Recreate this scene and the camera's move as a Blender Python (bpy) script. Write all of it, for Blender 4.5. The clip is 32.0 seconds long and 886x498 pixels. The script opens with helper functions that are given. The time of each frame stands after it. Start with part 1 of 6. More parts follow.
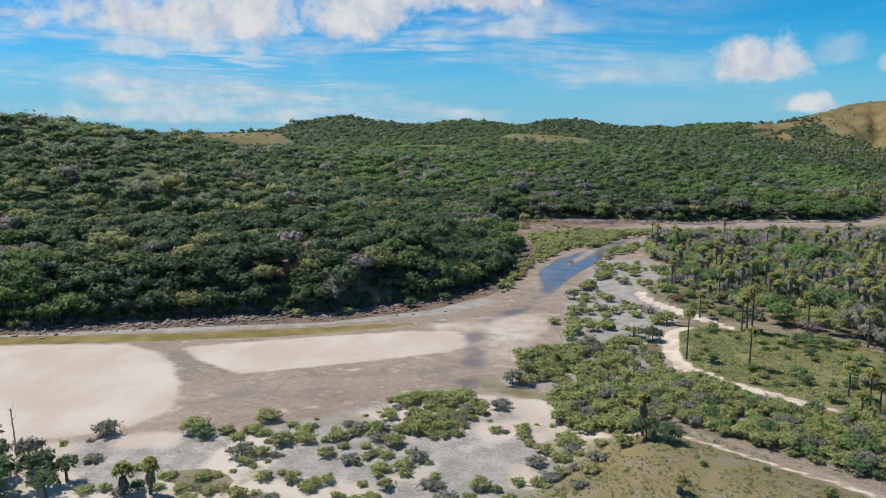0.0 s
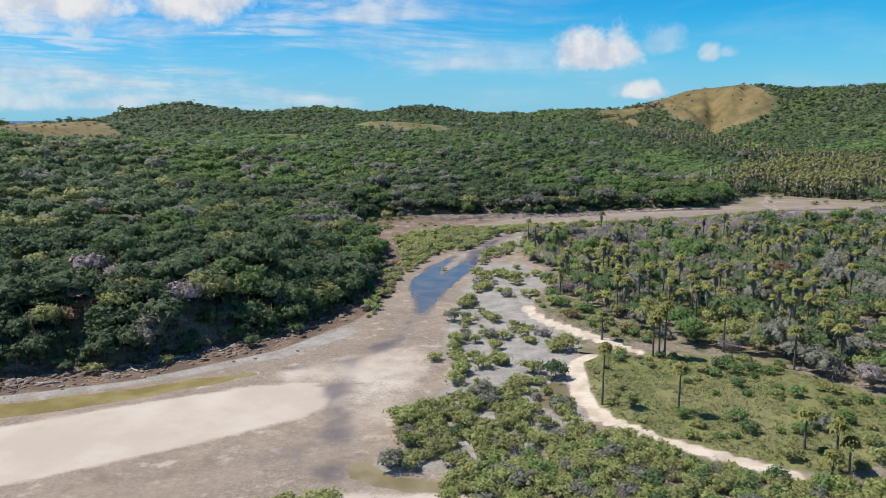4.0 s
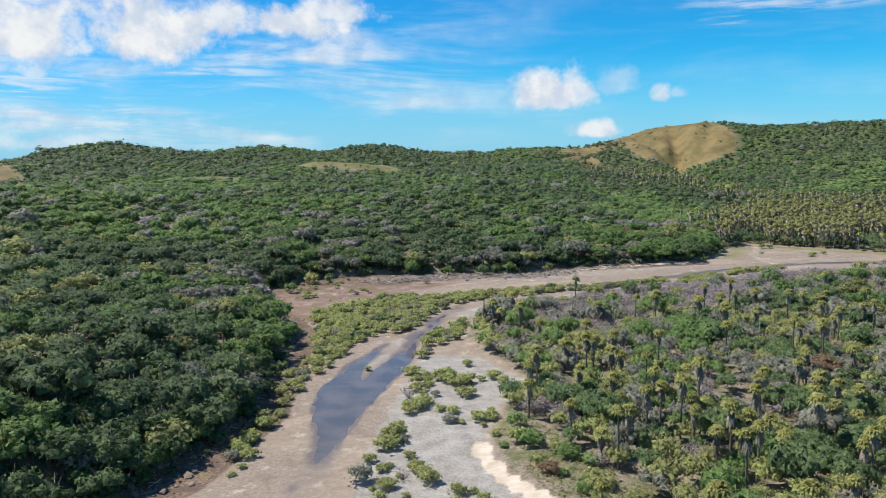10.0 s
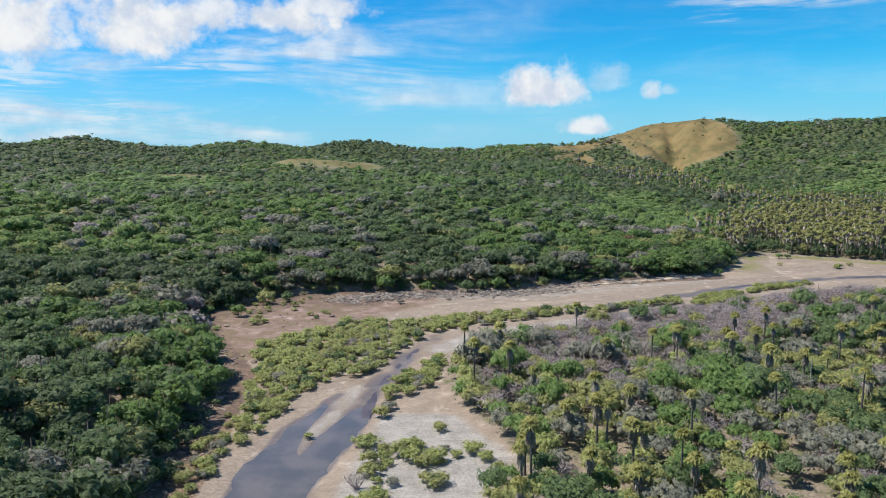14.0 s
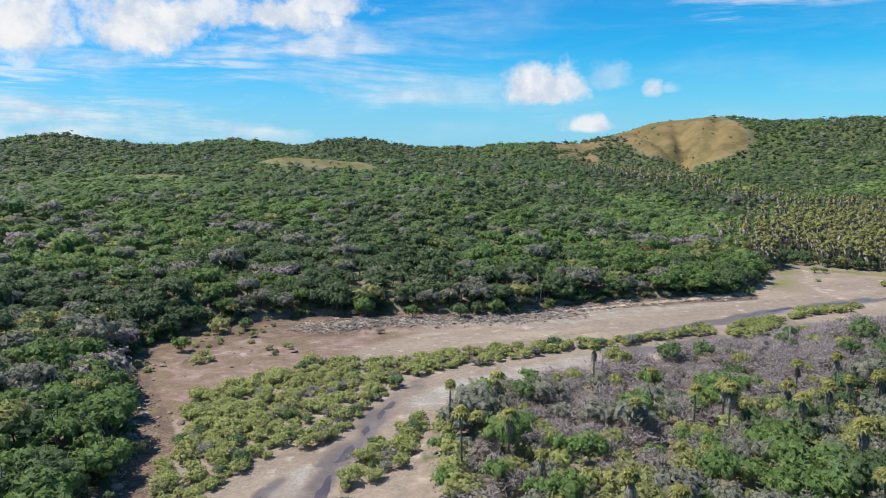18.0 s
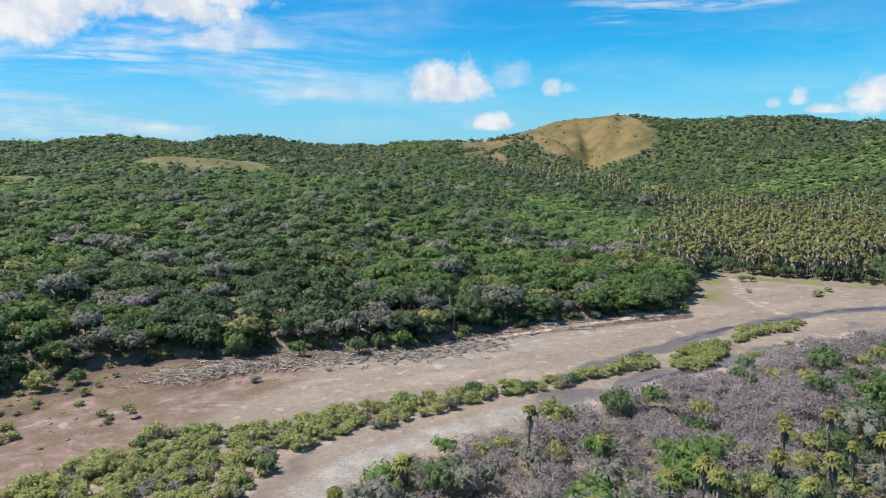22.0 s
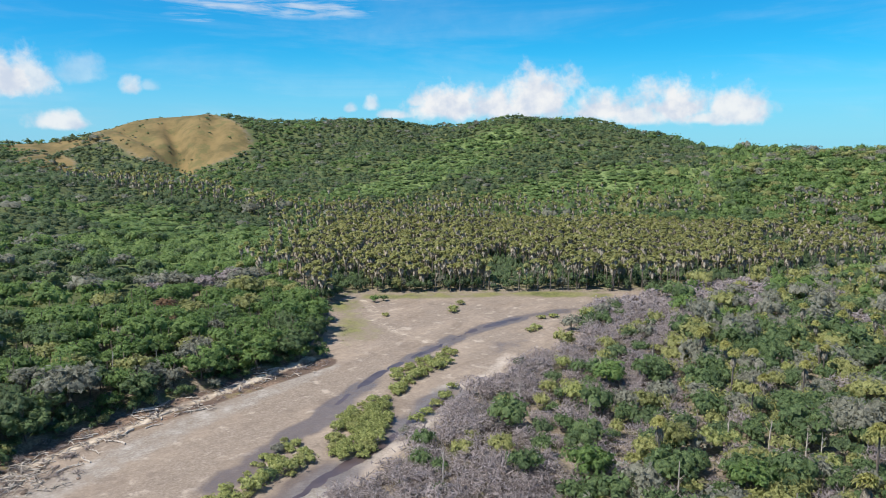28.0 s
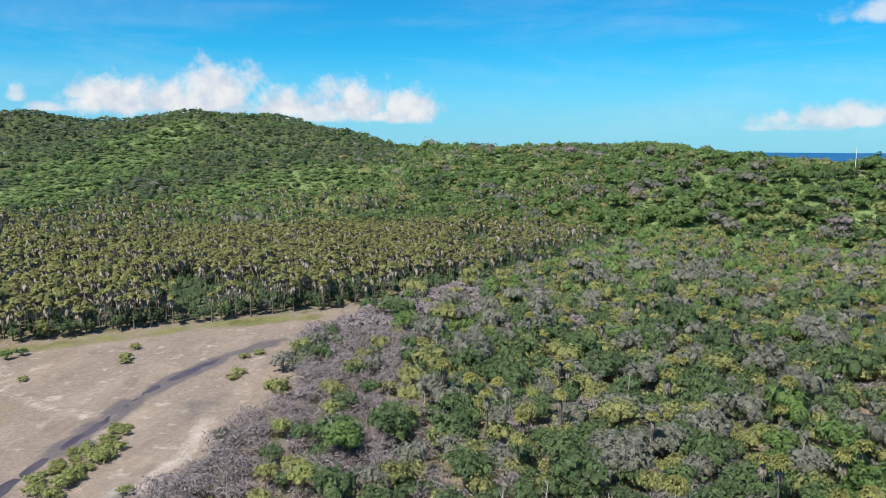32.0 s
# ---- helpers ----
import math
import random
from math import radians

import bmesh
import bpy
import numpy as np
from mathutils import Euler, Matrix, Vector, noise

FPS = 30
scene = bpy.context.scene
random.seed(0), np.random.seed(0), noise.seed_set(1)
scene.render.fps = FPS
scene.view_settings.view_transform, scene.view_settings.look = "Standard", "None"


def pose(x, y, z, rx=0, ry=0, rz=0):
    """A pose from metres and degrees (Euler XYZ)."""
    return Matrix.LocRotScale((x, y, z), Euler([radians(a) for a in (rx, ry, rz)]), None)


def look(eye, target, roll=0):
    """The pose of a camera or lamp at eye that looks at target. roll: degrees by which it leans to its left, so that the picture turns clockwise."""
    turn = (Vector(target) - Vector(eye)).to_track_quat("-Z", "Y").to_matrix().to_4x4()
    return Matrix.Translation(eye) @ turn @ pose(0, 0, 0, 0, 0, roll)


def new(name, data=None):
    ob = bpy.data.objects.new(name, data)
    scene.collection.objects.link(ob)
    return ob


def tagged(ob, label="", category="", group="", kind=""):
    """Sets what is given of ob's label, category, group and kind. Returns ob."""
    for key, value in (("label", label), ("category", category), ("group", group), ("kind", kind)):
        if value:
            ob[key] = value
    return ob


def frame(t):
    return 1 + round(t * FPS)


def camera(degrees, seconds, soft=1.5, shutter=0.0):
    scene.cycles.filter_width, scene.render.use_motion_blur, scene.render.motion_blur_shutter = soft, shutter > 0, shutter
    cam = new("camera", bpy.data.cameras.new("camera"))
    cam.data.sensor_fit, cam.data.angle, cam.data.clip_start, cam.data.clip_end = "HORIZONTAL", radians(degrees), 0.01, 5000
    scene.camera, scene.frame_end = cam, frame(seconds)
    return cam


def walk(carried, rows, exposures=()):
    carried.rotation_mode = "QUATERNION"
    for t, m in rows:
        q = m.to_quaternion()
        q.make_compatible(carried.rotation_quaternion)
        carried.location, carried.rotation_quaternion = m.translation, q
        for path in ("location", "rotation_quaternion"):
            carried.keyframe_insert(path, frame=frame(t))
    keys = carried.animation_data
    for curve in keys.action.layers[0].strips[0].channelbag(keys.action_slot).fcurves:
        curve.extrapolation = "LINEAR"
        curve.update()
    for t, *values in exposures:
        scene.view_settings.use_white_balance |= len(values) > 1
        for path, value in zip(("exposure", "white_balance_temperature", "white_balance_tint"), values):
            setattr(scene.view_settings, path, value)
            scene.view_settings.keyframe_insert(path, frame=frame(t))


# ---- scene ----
cam = camera(64.0, 32.0, 0.8)
PATH = [
    (0.0, (4.93, -31.31, 28.59), (-22.39, 63.40, 11.74), 0.19),
    (1.0, (3.31, -26.90, 28.68), (-16.95, 69.50, 11.43), 0.13),
    (2.0, (1.62, -21.82, 28.77), (-13.59, 75.42, 11.09), 0.05),
    (3.0, (0.33, -15.95, 28.86), (-9.74, 81.87, 10.69), -0.05),
    (3.5, (0.01, -12.82, 28.90), (-8.30, 85.13, 10.53), -0.09),
    (4.2, (0.01, -8.33, 28.96), (-7.73, 89.59, 10.21), -0.11),
    (4.8, (0.01, -4.49, 29.02), (-7.56, 93.39, 9.95), -0.12),
    (5.5, (0.01, -0.00, 29.08), (-7.31, 97.82, 9.64), -0.14),
    (6.0, (0.10, 3.24, 29.12), (-6.76, 101.05, 9.47), -0.17),
    (6.5, (0.21, 6.49, 29.17), (-6.12, 104.30, 9.30), -0.19),
    (7.0, (0.38, 9.70, 29.21), (-5.33, 107.51, 9.19), -0.21),
    (7.5, (0.61, 12.80, 29.25), (-4.53, 110.62, 9.13), -0.23),
    (7.6, (0.68, 13.39, 29.26), (-4.12, 111.26, 9.27), -0.23),
    (7.7, (0.75, 13.99, 29.27), (-3.93, 111.97, 9.82), -0.23),
    (7.8, (0.82, 14.58, 29.28), (-3.54, 112.87, 11.38), -0.24),
    (7.9, (0.89, 15.17, 29.29), (-3.08, 113.81, 13.29), -0.24),
    (8.0, (0.95, 15.77, 29.30), (-2.81, 114.69, 15.17), -0.25),
    (8.1, (1.03, 16.33, 29.31), (-2.39, 115.36, 15.85), -0.25),
    (8.2, (1.10, 16.90, 29.31), (-2.26, 115.94, 15.96), -0.25),
    (8.5, (1.32, 18.59, 29.34), (-1.95, 117.64, 15.99), -0.27),
    (9.0, (1.70, 21.38, 29.39), (-1.16, 120.45, 16.09), -0.30),
    (9.5, (2.07, 24.20, 29.43), (-0.50, 123.27, 16.04), -0.31),
    (10.0, (2.42, 27.08, 29.47), (0.10, 126.15, 16.06), -0.31),
    (10.5, (2.71, 30.01, 29.52), (0.67, 129.07, 16.01), -0.29),
    (11.0, (2.98, 33.02, 29.56), (1.16, 132.08, 15.99), -0.26),
    (11.5, (3.24, 36.10, 29.60), (1.53, 135.15, 15.95), -0.22),
    (12.0, (3.54, 39.16, 29.65), (1.98, 138.21, 15.93), -0.18),
    (12.5, (3.84, 42.14, 29.69), (2.44, 141.17, 15.86), -0.14),
    (13.0, (4.13, 45.03, 29.74), (2.93, 144.06, 15.92), -0.11),
    (13.5, (4.38, 47.85, 29.78), (3.29, 146.87, 15.84), -0.07),
    (14.0, (4.61, 50.64, 29.82), (3.56, 149.66, 15.90), -0.04),
    (14.5, (4.84, 53.43, 29.87), (3.83, 152.46, 16.03), -0.01),
    (16.5, (5.85, 64.57, 30.04), (4.86, 163.57, 16.02), 0.01),
    (17.0, (6.11, 67.43, 30.09), (5.07, 166.42, 15.94), 0.04),
    (17.5, (6.34, 70.31, 30.13), (5.24, 169.30, 15.99), 0.06),
    (18.0, (6.55, 73.20, 30.18), (5.38, 172.18, 15.97), 0.07),
    (18.5, (6.77, 76.06, 30.22), (5.76, 175.03, 15.94), 0.09),
    (19.0, (6.97, 78.86, 30.26), (6.30, 177.83, 15.94), 0.10),
    (19.5, (7.16, 81.59, 30.31), (6.76, 180.56, 15.97), 0.11),
    (20.0, (7.39, 84.31, 30.35), (7.60, 183.28, 15.99), 0.12),
    (20.5, (7.63, 87.04, 30.40), (9.26, 185.98, 16.02), 0.14),
    (21.0, (7.86, 89.77, 30.44), (12.11, 188.63, 15.99), 0.16),
    (21.5, (8.09, 92.54, 30.48), (14.89, 191.25, 16.02), 0.19),
    (22.0, (8.32, 95.30, 30.53), (20.28, 193.52, 16.00), 0.21),
    (22.5, (8.59, 98.10, 30.57), (24.07, 195.82, 16.05), 0.21),
    (23.0, (8.97, 100.90, 30.61), (28.39, 197.91, 16.04), 0.22),
    (23.5, (9.44, 103.68, 30.66), (32.97, 199.77, 16.09), 0.21),
    (24.0, (10.00, 106.39, 30.70), (37.84, 201.33, 16.18), 0.20),
    (24.5, (10.64, 109.07, 30.75), (42.83, 202.64, 16.27), 0.19),
    (25.0, (11.38, 111.68, 30.79), (48.00, 203.61, 16.33), 0.18),
    (25.5, (12.24, 114.19, 30.83), (53.28, 204.23, 16.40), 0.17),
    (27.5, (16.42, 123.77, 31.01), (74.37, 204.02, 16.83), 0.18),
    (28.0, (17.66, 126.09, 31.05), (79.70, 203.23, 16.90), 0.19),
    (28.5, (19.12, 128.35, 31.10), (85.06, 202.19, 16.96), 0.20),
    (29.0, (20.74, 130.53, 31.14), (90.39, 200.89, 17.06), 0.20),
    (29.5, (22.55, 132.63, 31.19), (95.65, 199.39, 17.11), 0.20),
    (30.0, (24.52, 134.65, 31.23), (100.12, 198.57, 17.12), 0.19),
    (30.5, (26.59, 136.56, 31.27), (105.00, 196.97, 17.06), 0.19),
    (31.0, (28.73, 138.38, 31.32), (110.90, 193.56, 17.03), 0.19),
    (31.5, (30.89, 140.17, 31.36), (116.56, 189.71, 16.99), 0.19),
    (32.0, (33.00, 141.99, 31.41), (121.68, 185.89, 16.98), 0.18),
]
walk(cam, [(t, look(eye, target, roll)) for t, eye, target, roll in PATH], [(0.0, 0.21), (3.0, 0.33), (6.0, 0.43), (8.4, 0.52), (27.0, 0.53), (32.0, 0.47)])

# ---- light: late-morning sun from the far left, clear sky with fair-weather clouds ----
SUN_AZ, SUN_EL = radians(-76), radians(58)
sun_data = bpy.data.lights.new("sun", "SUN")
sun_data.energy, sun_data.angle, sun_data.color = 4.7, radians(0.6), (1.0, 0.94, 0.85)
sun_dir = Vector((math.sin(SUN_AZ) * math.cos(SUN_EL), math.cos(SUN_AZ) * math.cos(SUN_EL), math.sin(SUN_EL)))
sun = new("sun", sun_data)
sun.matrix_world = look(sun_dir * 300, (0, 0, 0))


class Nodes:
    """Short hand for building node trees."""

    def __init__(self, tree):
        self.tree = tree
        tree.nodes.clear()

    def add(self, kind, sockets=None):
        n = self.tree.nodes.new(kind)
        for key, value in (sockets or {}).items():
            self.put(n.inputs[key], value)
        return n

    def put(self, socket, value):
        if isinstance(value, bpy.types.NodeSocket):
            self.tree.links.new(value, socket)
        else:
            socket.default_value = value

    def math(self, op, a, b=0.0, c=0.0, clamp=False):
        n = self.tree.nodes.new("ShaderNodeMath")
        n.operation, n.use_clamp = op, clamp
        for i, v in enumerate((a, b, c)):
            self.put(n.inputs[i], v)
        return n.outputs[0]

    def vmath(self, op, a, b=(0, 0, 0)):
        n = self.tree.nodes.new("ShaderNodeVectorMath")
        n.operation = op
        self.put(n.inputs[0], a)
        self.put(n.inputs[1], b)
        return n

    def noise(self, vec, scale, detail=4.0, rough=0.55, dist=0.0):
        n = self.tree.nodes.new("ShaderNodeTexNoise")
        self.put(n.inputs["Vector"], vec)
        n.inputs["Scale"].default_value, n.inputs["Detail"].default_value = scale, detail
        n.inputs["Roughness"].default_value, n.inputs["Distortion"].default_value = rough, dist
        return n.outputs["Fac"]

    def steps(self, x, lo, hi, a=0.0, b=1.0):
        n = self.tree.nodes.new("ShaderNodeMapRange")
        n.interpolation_type = "SMOOTHSTEP"
        for i, v in enumerate((x, lo, hi, a, b)):
            self.put(n.inputs[i], v)
        return n.outputs[0]

    def mix(self, fac, a, b, blend="MIX"):
        n = self.tree.nodes.new("ShaderNodeMix")
        n.data_type, n.blend_type = "RGBA", blend
        self.put(n.inputs[0], fac)
        self.put(n.inputs[6], a)
        self.put(n.inputs[7], b)
        return n.outputs[2]


def rgb(r, g, b):
    return (r, g, b, 1.0)


def build_world():
    world = bpy.data.worlds.new("sky")
    scene.world = world
    world.use_nodes = True
    n = Nodes(world.node_tree)
    t = n.tree
    sky = t.nodes.new("ShaderNodeTexSky")
    sky.sky_type, sky.sun_disc = "NISHITA", False
    sky.sun_elevation, sky.sun_rotation = SUN_EL, SUN_AZ % (2 * math.pi)
    sky.altitude, sky.air_density, sky.dust_density, sky.ozone_density = 0, 1.0, 0.0, 4.0
    hue = t.nodes.new("ShaderNodeHueSaturation")
    hue.inputs["Hue"].default_value, hue.inputs["Saturation"].default_value = 0.49, 1.2
    hue.inputs["Value"].default_value = 1.0
    t.links.new(sky.outputs[0], hue.inputs["Color"])
    way = t.nodes.new("ShaderNodeTexCoord").outputs["Generated"]
    fine = n.noise(way, 30.0, 8.0, 0.62)
    broad = n.noise(way, 11.0, 4.0, 0.55)
    ragged = n.math("ADD", n.math("MULTIPLY", fine, 0.55), n.math("MULTIPLY", broad, 0.45))

    def puff(az, el, wide, tall, solid):
        """A cumulus round a bearing and height above the horizon, in degrees, with a flat foot."""
        a, e = radians(az), radians(el)
        right = (math.cos(a), -math.sin(a), 0)
        up = (-math.sin(a) * math.sin(e), -math.cos(a) * math.sin(e), math.cos(e))
        ahead = (math.sin(a) * math.cos(e), math.cos(a) * math.cos(e), math.sin(e))
        u = n.math("MULTIPLY", n.vmath("DOT_PRODUCT", way, right).outputs["Value"], 57.3 / wide)
        v = n.math("MULTIPLY", n.vmath("DOT_PRODUCT", way, up).outputs["Value"], 57.3 / tall)
        foot = n.math("MULTIPLY", n.math("MINIMUM", v, 0.0), 1.0)
        v = n.math("ADD", v, foot)
        d = n.math("SQRT", n.math("ADD", n.math("MULTIPLY", u, u), n.math("MULTIPLY", v, v)))
        front = n.math("GREATER_THAN", n.vmath("DOT_PRODUCT", way, ahead).outputs["Value"], 0.5)
        edge = n.math("ADD", n.math("MULTIPLY", n.math("SUBTRACT", ragged, 0.455), 3.3), n.math("SUBTRACT", 1.0, d))
        return n.math("MULTIPLY", n.math("MULTIPLY", n.steps(edge, 0.0, 0.8), front), solid)

    cover = None
    for spec in PUFFS:
        m = puff(*spec)
        cover = m if cover is None else n.math("MAXIMUM", cover, m)
    # thin veils, drawn out along the horizon
    flat = n.vmath("MULTIPLY", way, (1.0, 1.0, 6.5)).outputs["Vector"]
    veil = n.steps(n.noise(flat, 3.2, 6.0, 0.6, 0.4), 0.43, 0.72)
    height = n.vmath("DOT_PRODUCT", way, (0, 0, 1)).outputs["Value"]
    west = n.steps(n.vmath("DOT_PRODUCT", way, (math.sin(radians(-40)), math.cos(radians(-40)), 0)).outputs["Value"], 0.62, 0.97)
    low = n.math("MULTIPLY", n.steps(height, -0.01, 0.04), n.steps(height, 0.32, 0.12))
    veil = n.math("MULTIPLY", n.math("MULTIPLY", veil, low), n.math("ADD", n.math("MULTIPLY", west, 0.95), 0.12))
    cover = n.math("MAXIMUM", cover, veil)
    comb = n.noise(n.vmath("MULTIPLY", way, (6.0, 6.0, 60.0)).outputs["Vector"], 1.6, 7.0, 0.62, 0.6)
    for az, el, wide, tall in ((26.5, 10.8, 9.5, 1.2), (20.0, 9.4, 2.2, 0.35), (-22.0, 6.2, 9.0, 0.5), (-34.0, 5.0, 9.0, 1.6), (-30.0, 2.6, 12.0, 1.2)):
        a, e = radians(az), radians(el)
        u = n.math("MULTIPLY", n.vmath("DOT_PRODUCT", way, (math.cos(a), -math.sin(a), 0)).outputs["Value"], 57.3 / wide)
        v = n.math("MULTIPLY", n.vmath("DOT_PRODUCT", way, (-math.sin(a) * math.sin(e), -math.cos(a) * math.sin(e), math.cos(e))).outputs["Value"], 57.3 / tall)
        front = n.math("GREATER_THAN", n.vmath("DOT_PRODUCT", way, (math.sin(a), math.cos(a), 0)).outputs["Value"], 0.5)
        d = n.math("ADD", n.math("MULTIPLY", u, u), n.math("MULTIPLY", v, v))
        thin = n.math("MULTIPLY", n.steps(d, 1.4, 0.1), n.steps(comb, 0.40, 0.66))
        cover = n.math("MAXIMUM", cover, n.math("MULTIPLY", n.math("MULTIPLY", thin, front), 0.62))
    shade = n.steps(n.noise(way, 34.0, 4.0, 0.55), 0.3, 0.66)
    white = n.mix(shade, rgb(7.6, 8.6, 10.2), rgb(11.0, 11.2, 11.4))
    # pale haze where the sky meets the sea
    haze = n.math("MULTIPLY", n.steps(height, 0.14, 0.0), 0.66)
    away = n.steps(n.vmath("DOT_PRODUCT", way, (math.sin(radians(75)), math.cos(radians(75)), 0)).outputs["Value"], -0.3, 1.0)
    tint = n.mix(away, rgb(0.22, 1.12, 1.66), rgb(0.20, 1.34, 1.78))
    deep = n.mix(1.0, hue.outputs["Color"], tint, "MULTIPLY")
    blue = n.mix(haze, deep, rgb(4.4, 7.5, 11.2))
    colour = n.mix(cover, blue, white)
    bg = n.add("ShaderNodeBackground", {"Color": colour, "Strength": 0.056})
    out = t.nodes.new("ShaderNodeOutputWorld")
    t.links.new(bg.outputs[0], out.inputs[0])


# bearing, height, half width, half height (degrees), thickness
PUFFS = [
    (-36.1, 7.54, 10.59, 2.6, 1), (-31.7, 7.95, 4.74, 2.97, 1), (-42.0, 7.97, 2.23, 1.11, 0.8), (-33.4, 5.82, 3.9, 1.26, 0.8), (-39.3, 5.51, 2.79, 1.26, 0.7), (-23.0, 8.6, 4.18, 3.34, 1),
    (-19.8, 9.5, 3.9, 1.86, 1), (-23.6, 8.15, 4.18, 3.71, 1), (-18.7, 9.84, 3.9, 1.86, 0.9), (-13.4, 9.63, 5.29, 2.04, 1), (-9.9, 10.55, 3.9, 1.49, 0.9), (-30.5, 7.32, 4.18, 3.16, 1),
    (-28.1, 8.49, 0.89, 1.26, 0.7), (-26.2, 9.57, 1.23, 0.52, 0.6), (-30.7, 5.52, 1.0, 0.89, 0.6), (6.6, 4.32, 3.45, 2.23, 1), (9.0, 4.52, 2.12, 2.15, 0.85), (12.2, 4.98, 2.51, 1.49, 0.35),
    (15.4, 4.24, 1.11, 1.04, 0.75), (16.7, 4.32, 1.0, 0.67, 0.35), (11.2, 1.62, 2.56, 0.97, 0.9), (-38.4, 0.91, 7.8, 1.26, 0.6), (-28.7, 0.76, 3.9, 0.89, 0.6), (39.5, 3.09, 3.92, 2.23, 1),
    (42.6, 3.13, 4.13, 2.3, 1), (46.0, 3.26, 4.66, 2.9, 1), (50.3, 2.69, 4.66, 1.93, 1), (54.2, 2.26, 3.39, 1.34, 0.95), (56.8, 2.94, 3.6, 2.75, 1), (60.8, 2.8, 3.01, 1.86, 0.95),
    (58.9, 2.17, 3.77, 0.97, 0.9), (36.7, 3.55, 0.95, 0.97, 0.85), (33.1, 3.32, 0.61, 0.89, 0.7), (31.5, 2.98, 0.5, 0.52, 0.6), (35.0, 2.49, 1.45, 0.52, 0.8), (92.3, 1.86, 6.13, 1.26, 0.85),
    (89.5, 1.36, 3.9, 0.67, 0.5), (94.1, 8.81, 2.79, 1.11, 0.7),
    # unseen clouds added overhead and behind, for whiter fill light in the shade
    (150.0, 24.0, 26.0, 8.0, 1.0), (205.0, 30.0, 24.0, 9.0, 1.0), (-110.0, 26.0, 14.0, 6.0, 0.9), (60.0, 50.0, 24.3, 8.0, 0.9), (-20.0, 48.0, 16.0, 7.0, 0.9), (115.0, 40.0, 16.0, 7.0, 1.0),
]
build_world()

# ---- plan, in metres: x to the right and y ahead of the flight's start, the lake bed at height 0 ----
# hills: centre x, y, half widths, height
HILLS_WEST = [
    (-190, 120, 75, 75, 27.8), (-250, 360, 60, 60, 18.1), (-150, 260, 90, 90, 7.5), (-235, 520, 70, 70, 28.6),
    (-175, 665, 45, 50, 26.2), (-52, 600, 42, 60, 1.8), (-70, 440, 70, 70, 13.6), (45, 630, 50, 50, 22.4),
    (-60, 270, 80, 90, 3.6), (15, 330, 42, 55, 5.5), (84, 350, 22, 60, -5.0), (-78, 426, 24, 18, 4.2), (60, 480, 70, 70, 14.8), (-100, 620, 50, 50, 9.1), (-55, 620, 35, 45, 18.0), (-120, 560, 40, 40, 8.2),
]
HILLS_EAST = [
    (177, 605, 40, 50, 35.4), (150, 680, 80, 60, 20.5), (235, 600, 40, 45, 12.9), (295, 575, 45, 50, 33.0),
    (410, 500, 55, 60, 30.4), (350, 530, 50, 50, 7.3), (300, 450, 80, 70, 20.9), (415, 410, 50, 50, 20.0),
    (405, 235, 45, 60, 24.6), (330, 150, 45, 50, 39.2), (370, 320, 60, 50, 13.3), (305, 105, 40, 40, 19.3), (345, 130, 30, 30, -24.5),
]
VALLEY = [
    (-160, 20), (-110, 36), (-80, 46), (-62, 59), (-42, 68), (-29, 80), (-24, 91), (-21, 104), (-24, 125), (-25, 140),
    (-31, 152), (-39, 165), (-41, 178), (-31, 193), (-17, 198), (0, 200), (17, 199), (31, 209), (45, 212), (66, 218),
    (75, 230), (84, 246), (105, 270), (150, 300), (215, 300), (260, 250), (270, 160), (250, 40), (220, -160), (-160, -160),
]
# open ground: lake bed, salt flats and the drained channel
BED = [
    (-160, 22), (-110, 37), (-80, 47), (-62, 60), (-42, 69), (-29, 81), (-25, 91), (-22, 104), (-24, 125), (-25, 140),
    (-31, 152), (-38, 165), (-40, 178), (-31, 192), (-17, 197), (0, 199), (17, 198), (31, 208), (45, 211), (66, 217),
    (74, 229), (83, 244), (96, 252), (114, 240), (137, 222), (152, 213), (120, 213), (111, 204), (104, 199), (90, 197),
    (73, 191), (62, 185), (50, 179), (37, 173), (28, 168), (19, 163), (11, 157), (4, 147), (3, 138), (8, 125),
    (11, 116), (7, 107), (5, 98), (6, 88),
]
BED_SOUTH = [(6, 88), (10, 78), (8, 66), (9, 55), (2, 46), (-3, 41), (4, 33), (2, 12), (-20, -8), (-70, -30), (-160, -40), (-160, 22)]
SALT_A = [(-150, 22), (-110, 32), (-84, 36), (-70, 41.5), (-61, 44.5), (-54, 42.5), (-49.5, 39), (-44, 33), (-41, 27.5), (-41.5, 23), (-45, 19.5), (-52, 15), (-90, 0), (-150, -10)]
SALT_B = [(-53, 45.5), (-47.6, 41.4), (-40, 38.6), (-29, 46), (-19, 53.5), (-17, 57), (-18, 61), (-21, 63), (-27, 61), (-37, 55.5)]
FLAT_EAST = [(-11, 43), (-7, 52), (-5, 66), (-7, 80), (-7, 92), (-5, 112), (-3, 128), (5, 128), (11, 116), (7, 107), (5, 98), (6, 88), (11, 80), (9, 72), (8, 62), (9, 55), (2, 46)]
SHORE_SOUTH = [(-54, 13), (-39, 22), (-28, 27), (-21, 35), (-12, 40), (-3, 41), (3, 33), (0, 12), (-20, -4), (-50, -10)]
